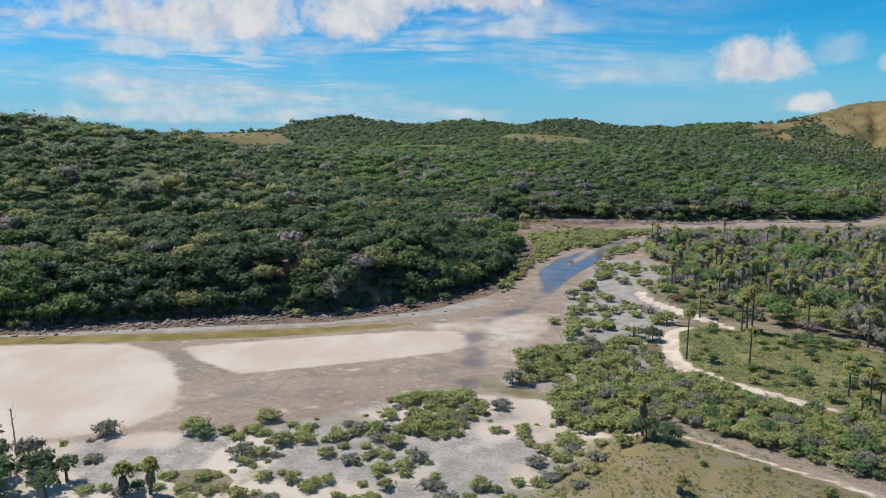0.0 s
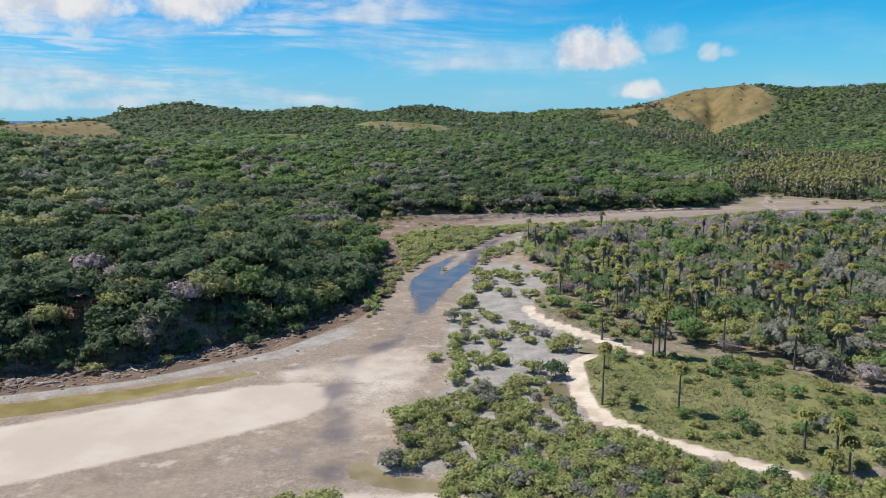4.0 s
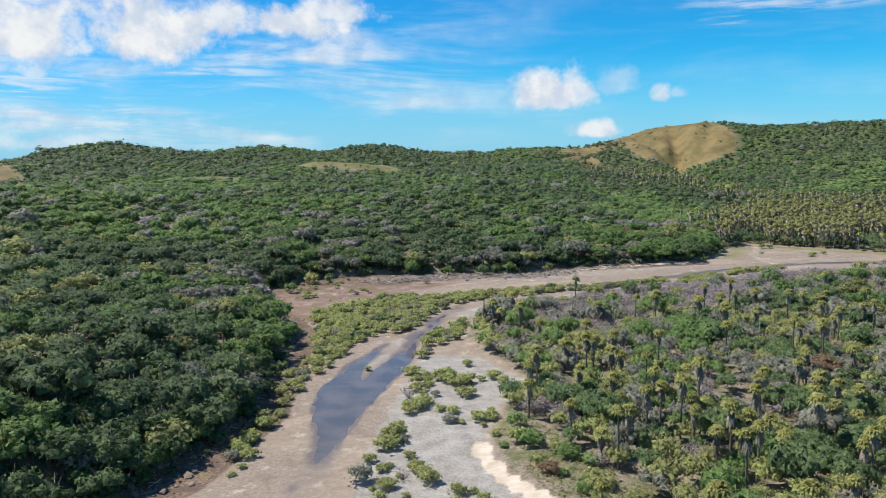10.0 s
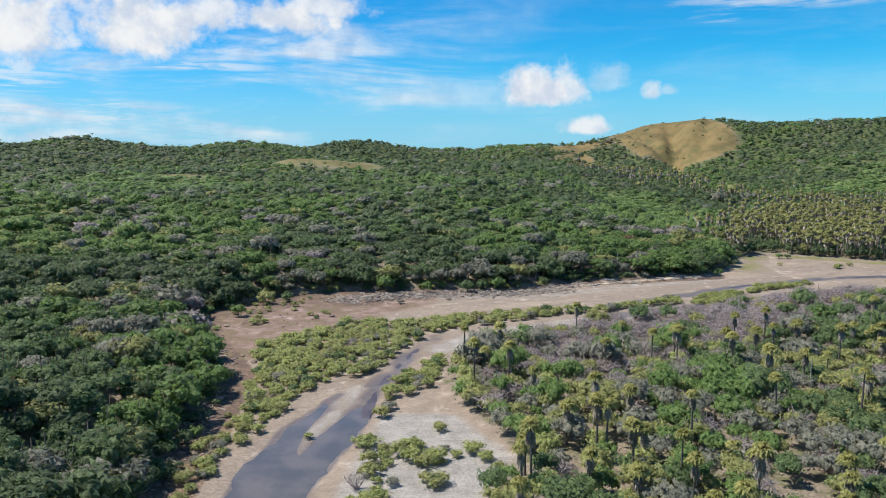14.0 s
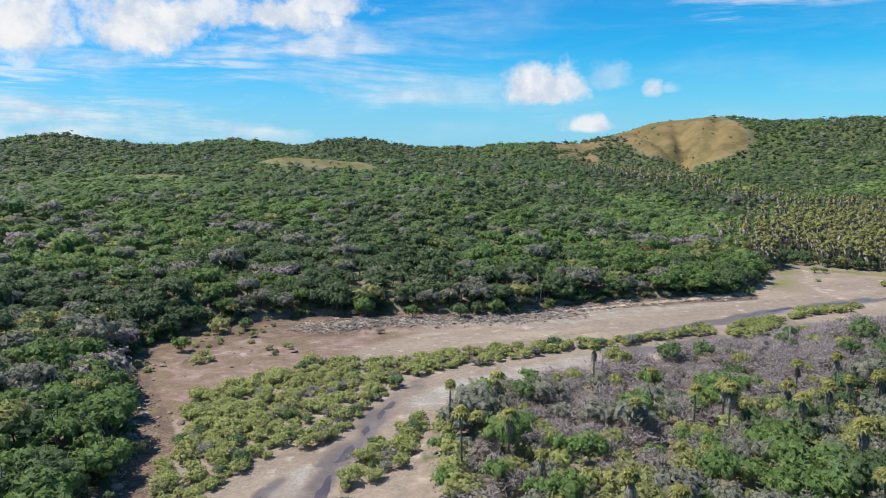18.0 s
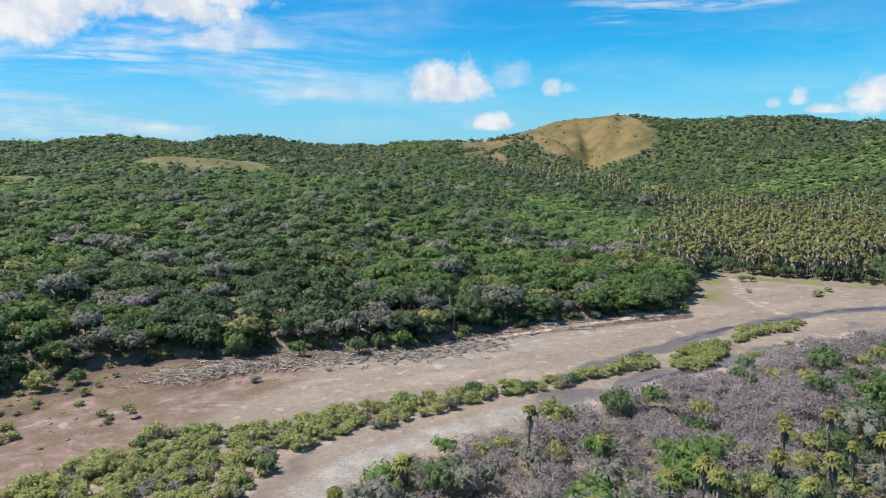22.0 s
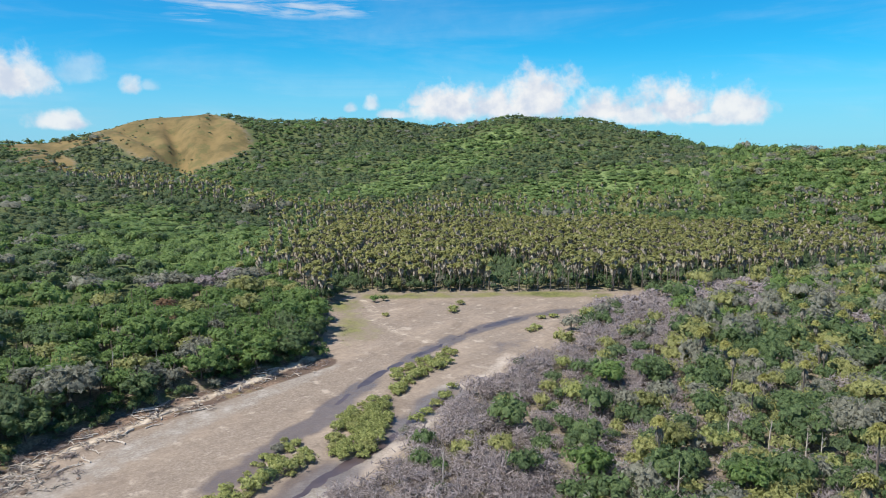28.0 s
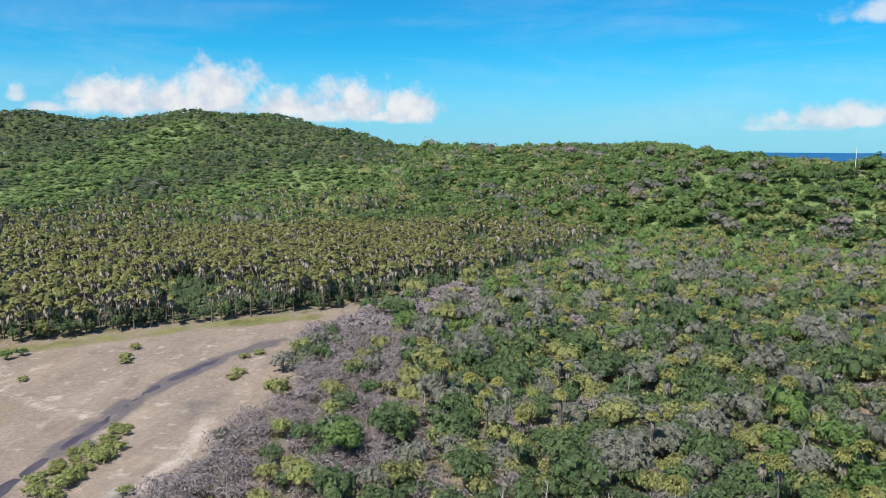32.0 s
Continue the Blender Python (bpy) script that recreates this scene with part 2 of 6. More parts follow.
MARSH = [(-25, 156), (-18, 163), (-13, 170), (-5, 169.5), (2.5, 173), (14, 178), (24, 180), (36, 183.2), (44, 186), (50, 189), (51, 187), (43, 183.2), (32, 178.8), (22, 175), (15, 171.5), (9, 168.5), (4, 165.2), (1, 163), (-0.6, 158.5), (-2.8, 152), (-5.2, 144), (-7.5, 140.8), (-11, 140), (-13, 134), (-15, 127), (-20.5, 128), (-21, 140), (-23.5, 151)]
FRINGE_WEST = [(-20.5, 130), (-15, 127), (-15.6, 122), (-17.4, 113), (-17.6, 100), (-17.8, 86), (-19.8, 88), (-20.2, 104), (-21, 122)]
FRINGE_EAST = [(-4.0, 126), (-3.2, 133), (-2.2, 141), (0.0, 148), (2.5, 151.5), (5, 147), (3.6, 142), (1.0, 135), (-1.2, 129)]
ISLE_A = [(51, 184.5), (54, 183.6), (62, 190.5), (66, 197), (60.5, 197), (54, 191)]
ISLE_S = [(39, 184.2), (47, 188), (54, 192.2), (50, 193), (42, 187.8)]
ISLE_B = [(65.5, 196), (73, 199.5), (82, 203.7), (87, 208), (81, 208.4), (72, 204)]
MEADOW = [(9, 70), (12, 74), (18, 74.5), (30, 73), (36, 66), (42, 58), (40, 50), (26, 45), (19, 47), (13, 51), (9.5, 56), (8.5, 62)]
VERGE = [(5.4, 99), (7.6, 90), (11, 84), (16, 78), (23, 78), (20, 84), (15, 93), (10, 102), (6.5, 103)]
KNOLL = [(1, 33), (6, 37), (13, 33.5), (21, 29), (32, 20), (30, 0), (5, -5), (-4, 18)]
THICKET = [(-3, 43), (2, 47), (9, 53), (13, 49.5), (19, 45.5), (30, 43), (40, 36), (34, 24), (22, 30.5), (14, 34.5), (7, 38)]
GROVE = [
    (7, 107), (11, 116), (8, 125), (4, 140), (5, 147), (12, 157), (19, 162), (29, 167), (37, 172), (50, 178), (62, 184), (73, 190),
    (90, 196), (104, 198), (112, 203), (121, 212), (152, 212), (230, 190), (266, 180), (272, 106), (120, 120), (86, 100), (62, 52), (44, 40), (42, 58), (36, 67), (30, 74),
    (22, 78), (19, 84), (14, 93), (9.5, 101),
]
FAR_GROVE = [(82, 246), (96, 254), (114, 242), (137, 224), (152, 214), (190, 203), (262, 190), (268, 235), (225, 285), (170, 318), (130, 322), (102, 290)]
TRACK_A = [(4.2, 98.5), (4.6, 94), (6.4, 88.5), (9.6, 83.8), (13.4, 78.6), (17, 74.2)]
TRACK_B = [(11.6, 73.2), (9.4, 71.4), (8.9, 66), (8.7, 61.4), (10.2, 55.2), (14.6, 50), (19.5, 47.2), (24, 44.6)]
TRACK_C = [(1, 32.8), (8.8, 33), (14.6, 30.4), (21.3, 27.3), (30, 22)]
STREAM_A = [(40, 187), (48, 192), (55, 195.5), (62, 200), (71, 206), (82, 210), (97, 215.5), (111, 217), (122, 215)]
STREAM_B = [(30, 175), (38, 178), (46, 181.5), (57, 185.5), (66, 190), (74, 193.5)]
CHANNEL = [(-13.5, 43), (-15, 53), (-17.3, 62), (-17, 69), (-13.4, 79), (-11, 88), (-11.5, 98), (-11, 110), (-9, 122), (-6, 132), (-4, 140), (-2, 149), (0, 157), (3, 163)]
POOL = [(-14.8, 106), (-15.2, 112), (-14.2, 118), (-13.4, 124), (-11.4, 128.5), (-9.6, 134.5), (-7.6, 135), (-6.0, 131), (-4.6, 128.5), (-5.0, 122), (-6.6, 115), (-8.4, 107), (-9.2, 101), (-10.2, 95), (-11.0, 91.5), (-11.8, 91.8), (-12.4, 96), (-13.6, 101)]
BACKWATER = [(-84, 39.0), (-74, 43.0), (-64.3, 46.6), (-56, 50), (-47.6, 54), (-39.5, 58), (-33, 62), (-27, 66)]
UPPER_STREAM = [(58, 198), (66, 203), (71, 206), (76.5, 208.2), (82, 210), (89, 212.8), (97, 215.5), (104, 216.4), (111, 217)]
UPPER_DITCH = [(44, 180.5), (48, 182.3), (53, 184), (57, 185.5), (62, 188), (66, 190), (70, 191.8), (73.5, 193.4)]
SANDBAR = [(-7.2, 136), (-8.2, 129.5), (-10.0, 122), (-11.0, 114)]
NARROWS = [(-5.0, 127), (-4.9, 133), (-4.0, 139), (-2.8, 145), (-1.3, 151), (0.2, 157)]
PUDDLES = [
    [(4.2, 58), (6.2, 57.6), (7.6, 60), (7.8, 64.5), (6.6, 66.5), (5, 64), (4.4, 61)],
    [(10.4, 74.4), (13.5, 73.8), (16.5, 73), (18.6, 73.3), (17, 74.6), (13, 76), (10.8, 76)],
    [(-12.6, 44.6), (-11, 42), (-7, 40.8), (-2, 40.9), (2.6, 43), (0.5, 44), (-3, 43), (-8, 43.4), (-11, 46)],
    [(-33, 14.5), (-28, 13.5), (-25.5, 15.5), (-28, 17.3), (-32, 17)],
]
SCARP = [(22, 200.5), (30, 205), (38, 208.2), (46, 211), (54, 213.8), (62, 216.5), (68, 218.8)]
GRASS_HILL = [(180, 690), (203, 650), (203, 602), (208, 572), (204, 547), (190, 533), (172, 531), (160, 536), (150, 545), (140, 549), (136, 568), (131, 595), (130, 690)]
GRASS_SPUR = [(131, 606), (136, 590), (112, 596), (89, 598), (66, 600), (58, 650), (86, 690), (130, 690)]
GRASS_SHOULDER = [(83, 584), (105, 600), (108, 566), (101, 546), (84, 511), (79, 554)]
GRASS_SLOPE = [(-104, 431), (-88, 439), (-70, 440), (-46, 429), (-28, 410), (-44, 399), (-68, 401), (-92, 414)]
GRASS_PATCH = [(-130, 360), (-116, 374), (-100, 368), (-106, 352)]
GRASS_CLIFF = [(-275, 385), (-236, 392), (-195, 345), (-180, 300), (-205, 282), (-245, 318)]


def fold(points, poly):
    """Distance to a polygon's outline, negative inside it."""
    p = np.asarray(points, float)
    corners = np.array(poly, float)
    d, inside = np.full(len(p), 1e9), np.zeros(len(p), bool)
    for a, b in zip(corners, np.roll(corners, -1, 0)):
        e, w = b - a, p - a
        s = np.clip((w @ e) / (e @ e), 0, 1)
        d = np.minimum(d, np.hypot(w[:, 0] - s * e[0], w[:, 1] - s * e[1]))
        if a[1] != b[1]:
            inside ^= ((a[1] > p[:, 1]) != (b[1] > p[:, 1])) & (p[:, 0] < (b[0] - a[0]) * (p[:, 1] - a[1]) / (b[1] - a[1]) + a[0])
    return np.where(inside, -d, d)


def off_line(points, line):
    """Distance to an open line."""
    p, q = np.asarray(points, float), np.array(line, float)
    d = np.full(len(p), 1e9)
    for a, b in zip(q[:-1], q[1:]):
        e, w = b - a, p - a
        s = np.clip((w @ e) / (e @ e), 0, 1)
        d = np.minimum(d, np.hypot(w[:, 0] - s * e[0], w[:, 1] - s * e[1]))
    return d


def lattice(ix, iy, seed):
    h = (ix * 374761393 + iy * 668265263 + seed * 1442695041) & 0xFFFFFFFF
    h = ((h ^ (h >> 13)) * 1274126177) & 0xFFFFFFFF
    return ((h ^ (h >> 16)) & 0xFFFF) / 65535.0


def rough(x, y, size, octaves=3, seed=1):
    """Smooth random relief between 0 and 1, with bumps of the given size."""
    total, weight, amp = np.zeros_like(x, float), 0.0, 1.0
    for k in range(octaves):
        u, v = x / size, y / size
        i, j = np.floor(u).astype(np.int64), np.floor(v).astype(np.int64)
        f, g = u - i, v - j
        f, g = f * f * (3 - 2 * f), g * g * (3 - 2 * g)
        a = lattice(i, j, seed + k) * (1 - f) + lattice(i + 1, j, seed + k) * f
        b = lattice(i, j + 1, seed + k) * (1 - f) + lattice(i + 1, j + 1, seed + k) * f
        total += amp * (a * (1 - g) + b * g)
        weight, amp, size = weight + amp, amp * 0.5, size * 0.5
    return total / weight


def ease(x, lo, hi):
    s = np.clip((x - lo) / (hi - lo), 0, 1)
    return s * s * (3 - 2 * s)


def open_ground(p):
    return np.minimum(fold(p, BED), fold(p, BED_SOUTH))


def band(line, widths):
    """The outline of a band along a line."""
    q = np.array(line, float)
    tang = np.gradient(q, axis=0)
    side = np.stack([-tang[:, 1], tang[:, 0]], 1) / np.maximum(np.hypot(tang[:, 0], tang[:, 1])[:, None], 1e-6)
    w = np.asarray(widths)[:, None] / 2
    return [tuple(v) for v in q + side * w] + [tuple(v) for v in (q - side * w)[::-1]]


# kind of water, outline, depth of its hollow
WATERS = [
    ("pool", POOL, 0.22), ("channel", band(NARROWS, [1.2, 1.4, 1.2, 1.0, 0.9, 0.5]), 0.20),
    ("stream", band(UPPER_STREAM, [0.5, 1.2, 1.7, 1.0, 1.6, 0.8, 1.5, 1.8, 0.6]), 0.18),
    ("ditch", band(UPPER_DITCH, [0.6, 1.4, 2.0, 1.5, 0.8, 1.5, 2.1, 0.7]), 0.18),
    ("backwater", band(BACKWATER, [4.0, 4.0, 4.2, 4.0, 4.0, 3.6, 3.0, 1.4]), 0.24),
] + [("puddle", q, 0.20) for q in PUDDLES]


def hollow(p, outline, depth):
    """How far a piece of standing water is sunk below the ground round it, with a ragged shore."""
    q = np.array(outline)
    out = np.zeros(len(p))
    m = (p[:, 0] > q[:, 0].min() - 2) & (p[:, 0] < q[:, 0].max() + 2) & (p[:, 1] > q[:, 1].min() - 2) & (p[:, 1] < q[:, 1].max() + 2)
    if m.any():
        d = -fold(p[m], outline) + 1.3 * (rough(p[m, 0], p[m, 1], 2.4, 3, 27) - 0.5)
        out[m] = depth * ease(d, -0.5, 0.9)
    return out


def height(p, sunk=True):
    """Height of the ground."""
    p = np.asarray(p, float)
    x, y = p[:, 0], p[:, 1]
    away = np.maximum(fold(p, VALLEY), 0)
    z = np.zeros(len(p))
    for hx, hy, wx, wy, tall in HILLS_WEST + HILLS_EAST:
        z += tall * np.exp(-0.5 * (((x - hx) / wx) ** 2 + ((y - hy) / wy) ** 2))
    z = z * (1 - np.exp(-away / 55)) + 2.0 * (1 - np.exp(-away / 5))
    z += ease(away, 10, 90) * (6.5 * (rough(x, y, 80, 3, 3) - 0.5) + 4.6 * (rough(x, y, 26, 2, 9) - 0.5))
    z += ease(away, 60, 160) * 3.2 * (np.abs(2 * rough(x, y, 62, 2, 13) - 1) - 0.35)
    # the gully that runs down the bald hill
    gully = off_line(p, [(174, 606), (168, 578), (160, 540), (150, 500)])
    z -= (13.0 * ease(y, 490, 560) + 1.0) * (1 - 0.5 * ease(y, 585, 610)) * (0.6 * np.exp(-(gully / 15.0) ** 2) + 0.4 * np.exp(-(gully / 5.0) ** 2))
    side = np.minimum(off_line(p, [(198, 592), (186, 562), (172, 542)]), off_line(p, [(146, 606), (152, 575), (158, 548)]))
    z -= 4.5 * np.exp(-(side / 6.0) ** 2)
    # the bluff above the stony bank
    z += 3.0 * ease(away, 0.5, 9) * ease(-x, 26, 40) * (1 - ease(y, 105, 140))
    # dry land a little above the bed, the knoll by the start
    free = open_ground(p)
    z += 0.55 * ease(free, -1.0, 4.0) + 0.35 * (rough(x, y, 14, 3, 5) - 0.5) * ease(free, 0, 8)
    scarp = off_line(p, SCARP)
    z += 0.35 * ease(-scarp, -2.2, -0.6) * ease(free, -1.8, 0.2)
    z += 1.3 * ease(-fold(p, KNOLL), -1, 7)
    z += 0.06 * (rough(x, y, 7, 3, 6) - 0.5)
    for _, outline, depth in WATERS if sunk else ():
        z -= hollow(p, outline, depth)
    z += (0.16 + 0.12 * ease(y, 112, 128)) * np.exp(-(off_line(p, SANDBAR) / (0.5 + 1.5 * ease(y, 114, 136))) ** 2)
    # beyond the last ridges the land falls to the sea
    far = np.hypot(x - 60, y - 250)
    return z - 9.0 * ease(far, 480, 900)


# ---- materials ----
def material(name):
    m = bpy.data.materials.new(name)
    m.use_nodes = True
    n = Nodes(m.node_tree)
    out = n.tree.nodes.new("ShaderNodeOutputMaterial")
    return m, n, out


def finish(n, out, colour, roughness, bump=None, strength=0.4, distance=0.05, specular=0.3, through_light=0.0):
    shader = n.add("ShaderNodeBsdfPrincipled", {"Base Color": colour, "Roughness": roughness, "Specular IOR Level": specular})
    if bump is not None:
        b = n.add("ShaderNodeBump", {"Strength": strength, "Distance": distance, "Height": bump})
        n.put(shader.inputs["Normal"], b.outputs[0])
    last = shader.outputs[0]
    if through_light:
        thin = n.add("ShaderNodeBsdfTranslucent", {"Color": colour})
        last = n.add("ShaderNodeMixShader", {0: through_light, 1: last, 2: thin.outputs[0]}).outputs[0]
    n.put(out.inputs[0], last)


def place(n):
    return n.tree.nodes.new("ShaderNodeNewGeometry").outputs["Position"]


def leaf_material(name, dark, mid, light, grain=0.9, gaps=0.43):
    """Foliage: each tuft and each bush has a tone of its own between three, with gaps between the leaves."""
    m, n, out = material(name)
    geo = n.tree.nodes.new("ShaderNodeNewGeometry")
    own = n.tree.nodes.new("ShaderNodeObjectInfo").outputs["Random"]
    leaves = n.noise(geo.outputs["Position"], 4.2, 5.0, 0.8)
    sprig = n.steps(leaves, 0.42, 0.58)
    a = n.math("MULTIPLY", geo.outputs["Random Per Island"], 0.5)
    b = n.math("ADD", n.math("MULTIPLY", n.noise(geo.outputs["Position"], grain, 3.0), 0.30), n.math("MULTIPLY", sprig, 0.46))
    c = n.math("MULTIPLY", n.noise(geo.outputs["Position"], 0.06, 3.0), 0.4)
    v = n.math("ADD", n.math("ADD", a, b), n.math("ADD", c, n.math("MULTIPLY", own, 0.2)))
    col = n.mix(n.steps(v, 0.48, 0.92), rgb(*dark), rgb(*mid))
    col = n.mix(n.steps(v, 0.88, 1.26), col, rgb(*light))
    shader = n.add("ShaderNodeBsdfPrincipled", {"Base Color": col, "Roughness": 0.56, "Specular IOR Level": 0.28})
    bump = n.add("ShaderNodeBump", {"Strength": 0.6, "Distance": 0.2, "Height": leaves})
    n.put(shader.inputs["Normal"], bump.outputs[0])
    thin = n.add("ShaderNodeBsdfTranslucent", {"Color": col})
    leaf = n.add("ShaderNodeMixShader", {0: 0.45, 1: shader.outputs[0], 2: thin.outputs[0]}).outputs[0]
    if gaps:
        hole = n.math("LESS_THAN", n.noise(geo.outputs["Position"], 6.2, 2.0, 0.7), gaps)
        clear = n.add("ShaderNodeBsdfTransparent").outputs[0]
        leaf = n.add("ShaderNodeMixShader", {0: hole, 1: leaf, 2: clear}).outputs[0]
    n.put(out.inputs[0], leaf)
    return m


LEAF = [
    leaf_material("foliage_dark", (0.054, 0.080, 0.040), (0.097, 0.146, 0.070), (0.165, 0.226, 0.104)),
    leaf_material("foliage_green", (0.056, 0.088, 0.040), (0.103, 0.164, 0.069), (0.186, 0.260, 0.106)),
    leaf_material("foliage_bright", (0.072, 0.122, 0.038), (0.126, 0.214, 0.063), (0.218, 0.314, 0.100)),
    leaf_material("foliage_olive", (0.144, 0.154, 0.061), (0.274, 0.294, 0.110), (0.410, 0.420, 0.170)),
    leaf_material("foliage_grey", (0.115, 0.122, 0.096), (0.212, 0.220, 0.170), (0.330, 0.334, 0.264)),
    leaf_material("dry_twigs", (0.172, 0.146, 0.144), (0.330, 0.288, 0.284), (0.475, 0.424, 0.418), 0.9, 0.40),
    leaf_material("foliage_rust", (0.130, 0.082, 0.048), (0.215, 0.140, 0.082), (0.270, 0.185, 0.110)),
    leaf_material("foliage_mangrove", (0.154, 0.184, 0.060), (0.292, 0.332, 0.116), (0.428, 0.456, 0.180)),
    leaf_material("low_scrub", (0.090, 0.150, 0.050), (0.166, 0.256, 0.084), (0.262, 0.356, 0.128)),
]
DARK, GREEN, BRIGHT, OLIVE, GREY, TWIG, RUST, MANGROVE, LIGHT = range(9)
PALM_GREEN = leaf_material("palm_fronds", (0.146, 0.156, 0.050), (0.315, 0.322, 0.102), (0.475, 0.465, 0.175), 1.5, 0.0)
PALM_FAR = leaf_material("far_palm_fronds", (0.120, 0.138, 0.052), (0.255, 0.272, 0.100), (0.410, 0.415, 0.175), 1.5, 0.0)
PALM_DRY = leaf_material("dead_fronds", (0.190, 0.164, 0.128), (0.370, 0.328, 0.260), (0.540, 0.492, 0.405), 1.5, 0.0)


def bark_material(name, dark, light):
    m, n, out = material(name)
    p = place(n)
    tall = n.vmath("MULTIPLY", p, (5.0, 5.0, 1.2)).outputs["Vector"]
    v = n.noise(tall, 2.2, 6.0, 0.65)
    col = n.mix(n.steps(v, 0.3, 0.7), rgb(*dark), rgb(*light))
    finish(n, out, col, 0.9, v, 0.5, 0.03)
    return m


BARK = bark_material("bark", (0.07, 0.055, 0.045), (0.22, 0.18, 0.15))
PALM_BARK = bark_material("palm_trunk", (0.075, 0.065, 0.055), (0.19, 0.165, 0.14))
DRIFTWOOD = bark_material("driftwood", (0.27, 0.235, 0.20), (0.54, 0.49, 0.43))


def stone_material():
    m, n, out = material("bank_stone")
    geo = n.tree.nodes.new("ShaderNodeNewGeometry")
    own = n.tree.nodes.new("ShaderNodeObjectInfo").outputs["Random"]
    v = n.noise(geo.outputs["Position"], 2.6, 7.0, 0.65)
    pick = n.math("FRACT", n.math("ADD", geo.outputs["Random Per Island"], own))
    tone = n.math("ADD", n.math("MULTIPLY", v, 0.6), n.math("MULTIPLY", pick, 0.5))
    col = n.mix(n.steps(tone, 0.3, 0.65), rgb(0.095, 0.070, 0.055), rgb(0.210, 0.158, 0.125))
    col = n.mix(n.steps(tone, 0.62, 0.95), col, rgb(0.350, 0.295, 0.250))
    finish(n, out, col, 0.85, v, 0.6, 0.04)
    return m


STONE = stone_material()
MAST_PAINT = bark_material("white_paint", (0.70, 0.70, 0.69), (0.82, 0.82, 0.81))


def ground_material():
    """Mud, salt crust, sand track, grass, leaf litter and red earth, laid by the covers that the ground carries."""
    m, n, out = material("ground_cover")
    p = place(n)

    def cover(name):
        a = n.tree.nodes.new("ShaderNodeAttribute")
        a.attribute_name = name
        return a.outputs["Fac"]

    fine, mid, broad = n.noise(p, 3.2, 6.0, 0.65), n.noise(p, 0.45, 5.0, 0.6), n.noise(p, 0.09, 4.0, 0.55)
    drawn = n.noise(n.vmath("MULTIPLY", n.add("ShaderNodeMapping", {"Vector": p, "Rotation": (0, 0, radians(-27))}).outputs[0], (0.07, 0.20, 1.0)).outputs["Vector"], 1.0, 7.0, 0.66, 0.7)
    edge = n.math("MULTIPLY", n.math("SUBTRACT", n.math("ADD", n.math("MULTIPLY", mid, 0.6), n.math("MULTIPLY", fine, 0.4)), 0.5), 0.9)

    def laid(name, soft=0.12):
        return n.steps(n.math("ADD", cover(name), edge), 0.5 - soft, 0.5 + soft)

    mud = n.mix(n.steps(drawn, 0.24, 0.76), rgb(0.208, 0.167, 0.130), rgb(0.360, 0.296, 0.234))
    mud = n.mix(n.steps(broad, 0.38, 0.62), mud, n.mix(n.steps(fine, 0.35, 0.65), rgb(0.210, 0.172, 0.138), rgb(0.295, 0.246, 0.198)))
    pock = n.steps(n.noise(p, 1.3, 7.0, 0.72), 0.40, 0.62)
    mud = n.mix(n.math("MULTIPLY", pock, 0.42), n.mix(1.0, mud, rgb(0.80, 0.78, 0.76), "MULTIPLY"), n.mix(1.0, mud, rgb(1.22, 1.20, 1.18), "MULTIPLY"))
    mud = n.mix(n.math("MULTIPLY", n.steps(mid, 0.56, 0.70), 0.6), mud, rgb(0.455, 0.390, 0.318))
    blot = n.noise(p, 0.19, 8.0, 0.74, 0.9)
    mud = n.mix(n.math("MULTIPLY", n.steps(blot, 0.52, 0.66), 0.4), mud, rgb(0.120, 0.092, 0.076))
    red = n.mix(n.steps(mid, 0.35, 0.65), rgb(0.150, 0.094, 0.076), rgb(0.245, 0.172, 0.144))
    red = n.mix(n.math("MULTIPLY", n.steps(blot, 0.45, 0.55), 0.9), red, n.mix(n.steps(fine, 0.4, 0.6), rgb(0.105, 0.060, 0.042), rgb(0.150, 0.125, 0.062)))
    red = n.mix(n.math("MULTIPLY", n.steps(blot, 0.41, 0.35), 0.8), red, rgb(0.390, 0.312, 0.270))
    col = n.mix(n.math("MULTIPLY", laid("red_earth", 0.3), 0.85), mud, red)
    grey = n.mix(n.steps(n.math("ADD", n.math("MULTIPLY", mid, 0.5), n.math("MULTIPLY", fine, 0.5)), 0.35, 0.66), rgb(0.188, 0.173, 0.152), rgb(0.345, 0.322, 0.290))
    col = n.mix(laid("pale_mud", 0.25), col, grey)
    salt = n.mix(n.steps(broad, 0.38, 0.62), rgb(0.400, 0.336, 0.276), rgb(0.470, 0.414, 0.352))
    salt = n.mix(n.math("MULTIPLY", n.steps(mid, 0.55, 0.8), 0.35), salt, rgb(0.340, 0.272, 0.222))
    col = n.mix(laid("salt", 0.2), col, salt)
    wet = cover("wet")
    damp = n.steps(n.math("ADD", wet, n.math("MULTIPLY", edge, 0.7)), 0.3, 0.75)
    col = n.mix(n.math("MULTIPLY", damp, 0.66), col, rgb(0.094, 0.076, 0.074))
    rust = n.mix(n.steps(fine, 0.4, 0.62), rgb(0.100, 0.068, 0.048), rgb(0.235, 0.165, 0.122))
    rust = n.mix(n.steps(mid, 0.5, 0.72), rust, rgb(0.150, 0.132, 0.058))
    rust = n.mix(n.math("MULTIPLY", n.steps(blot, 0.43, 0.55), 0.8), rust, rgb(0.092, 0.064, 0.050))
    col = n.mix(laid("bank"), col, rust)
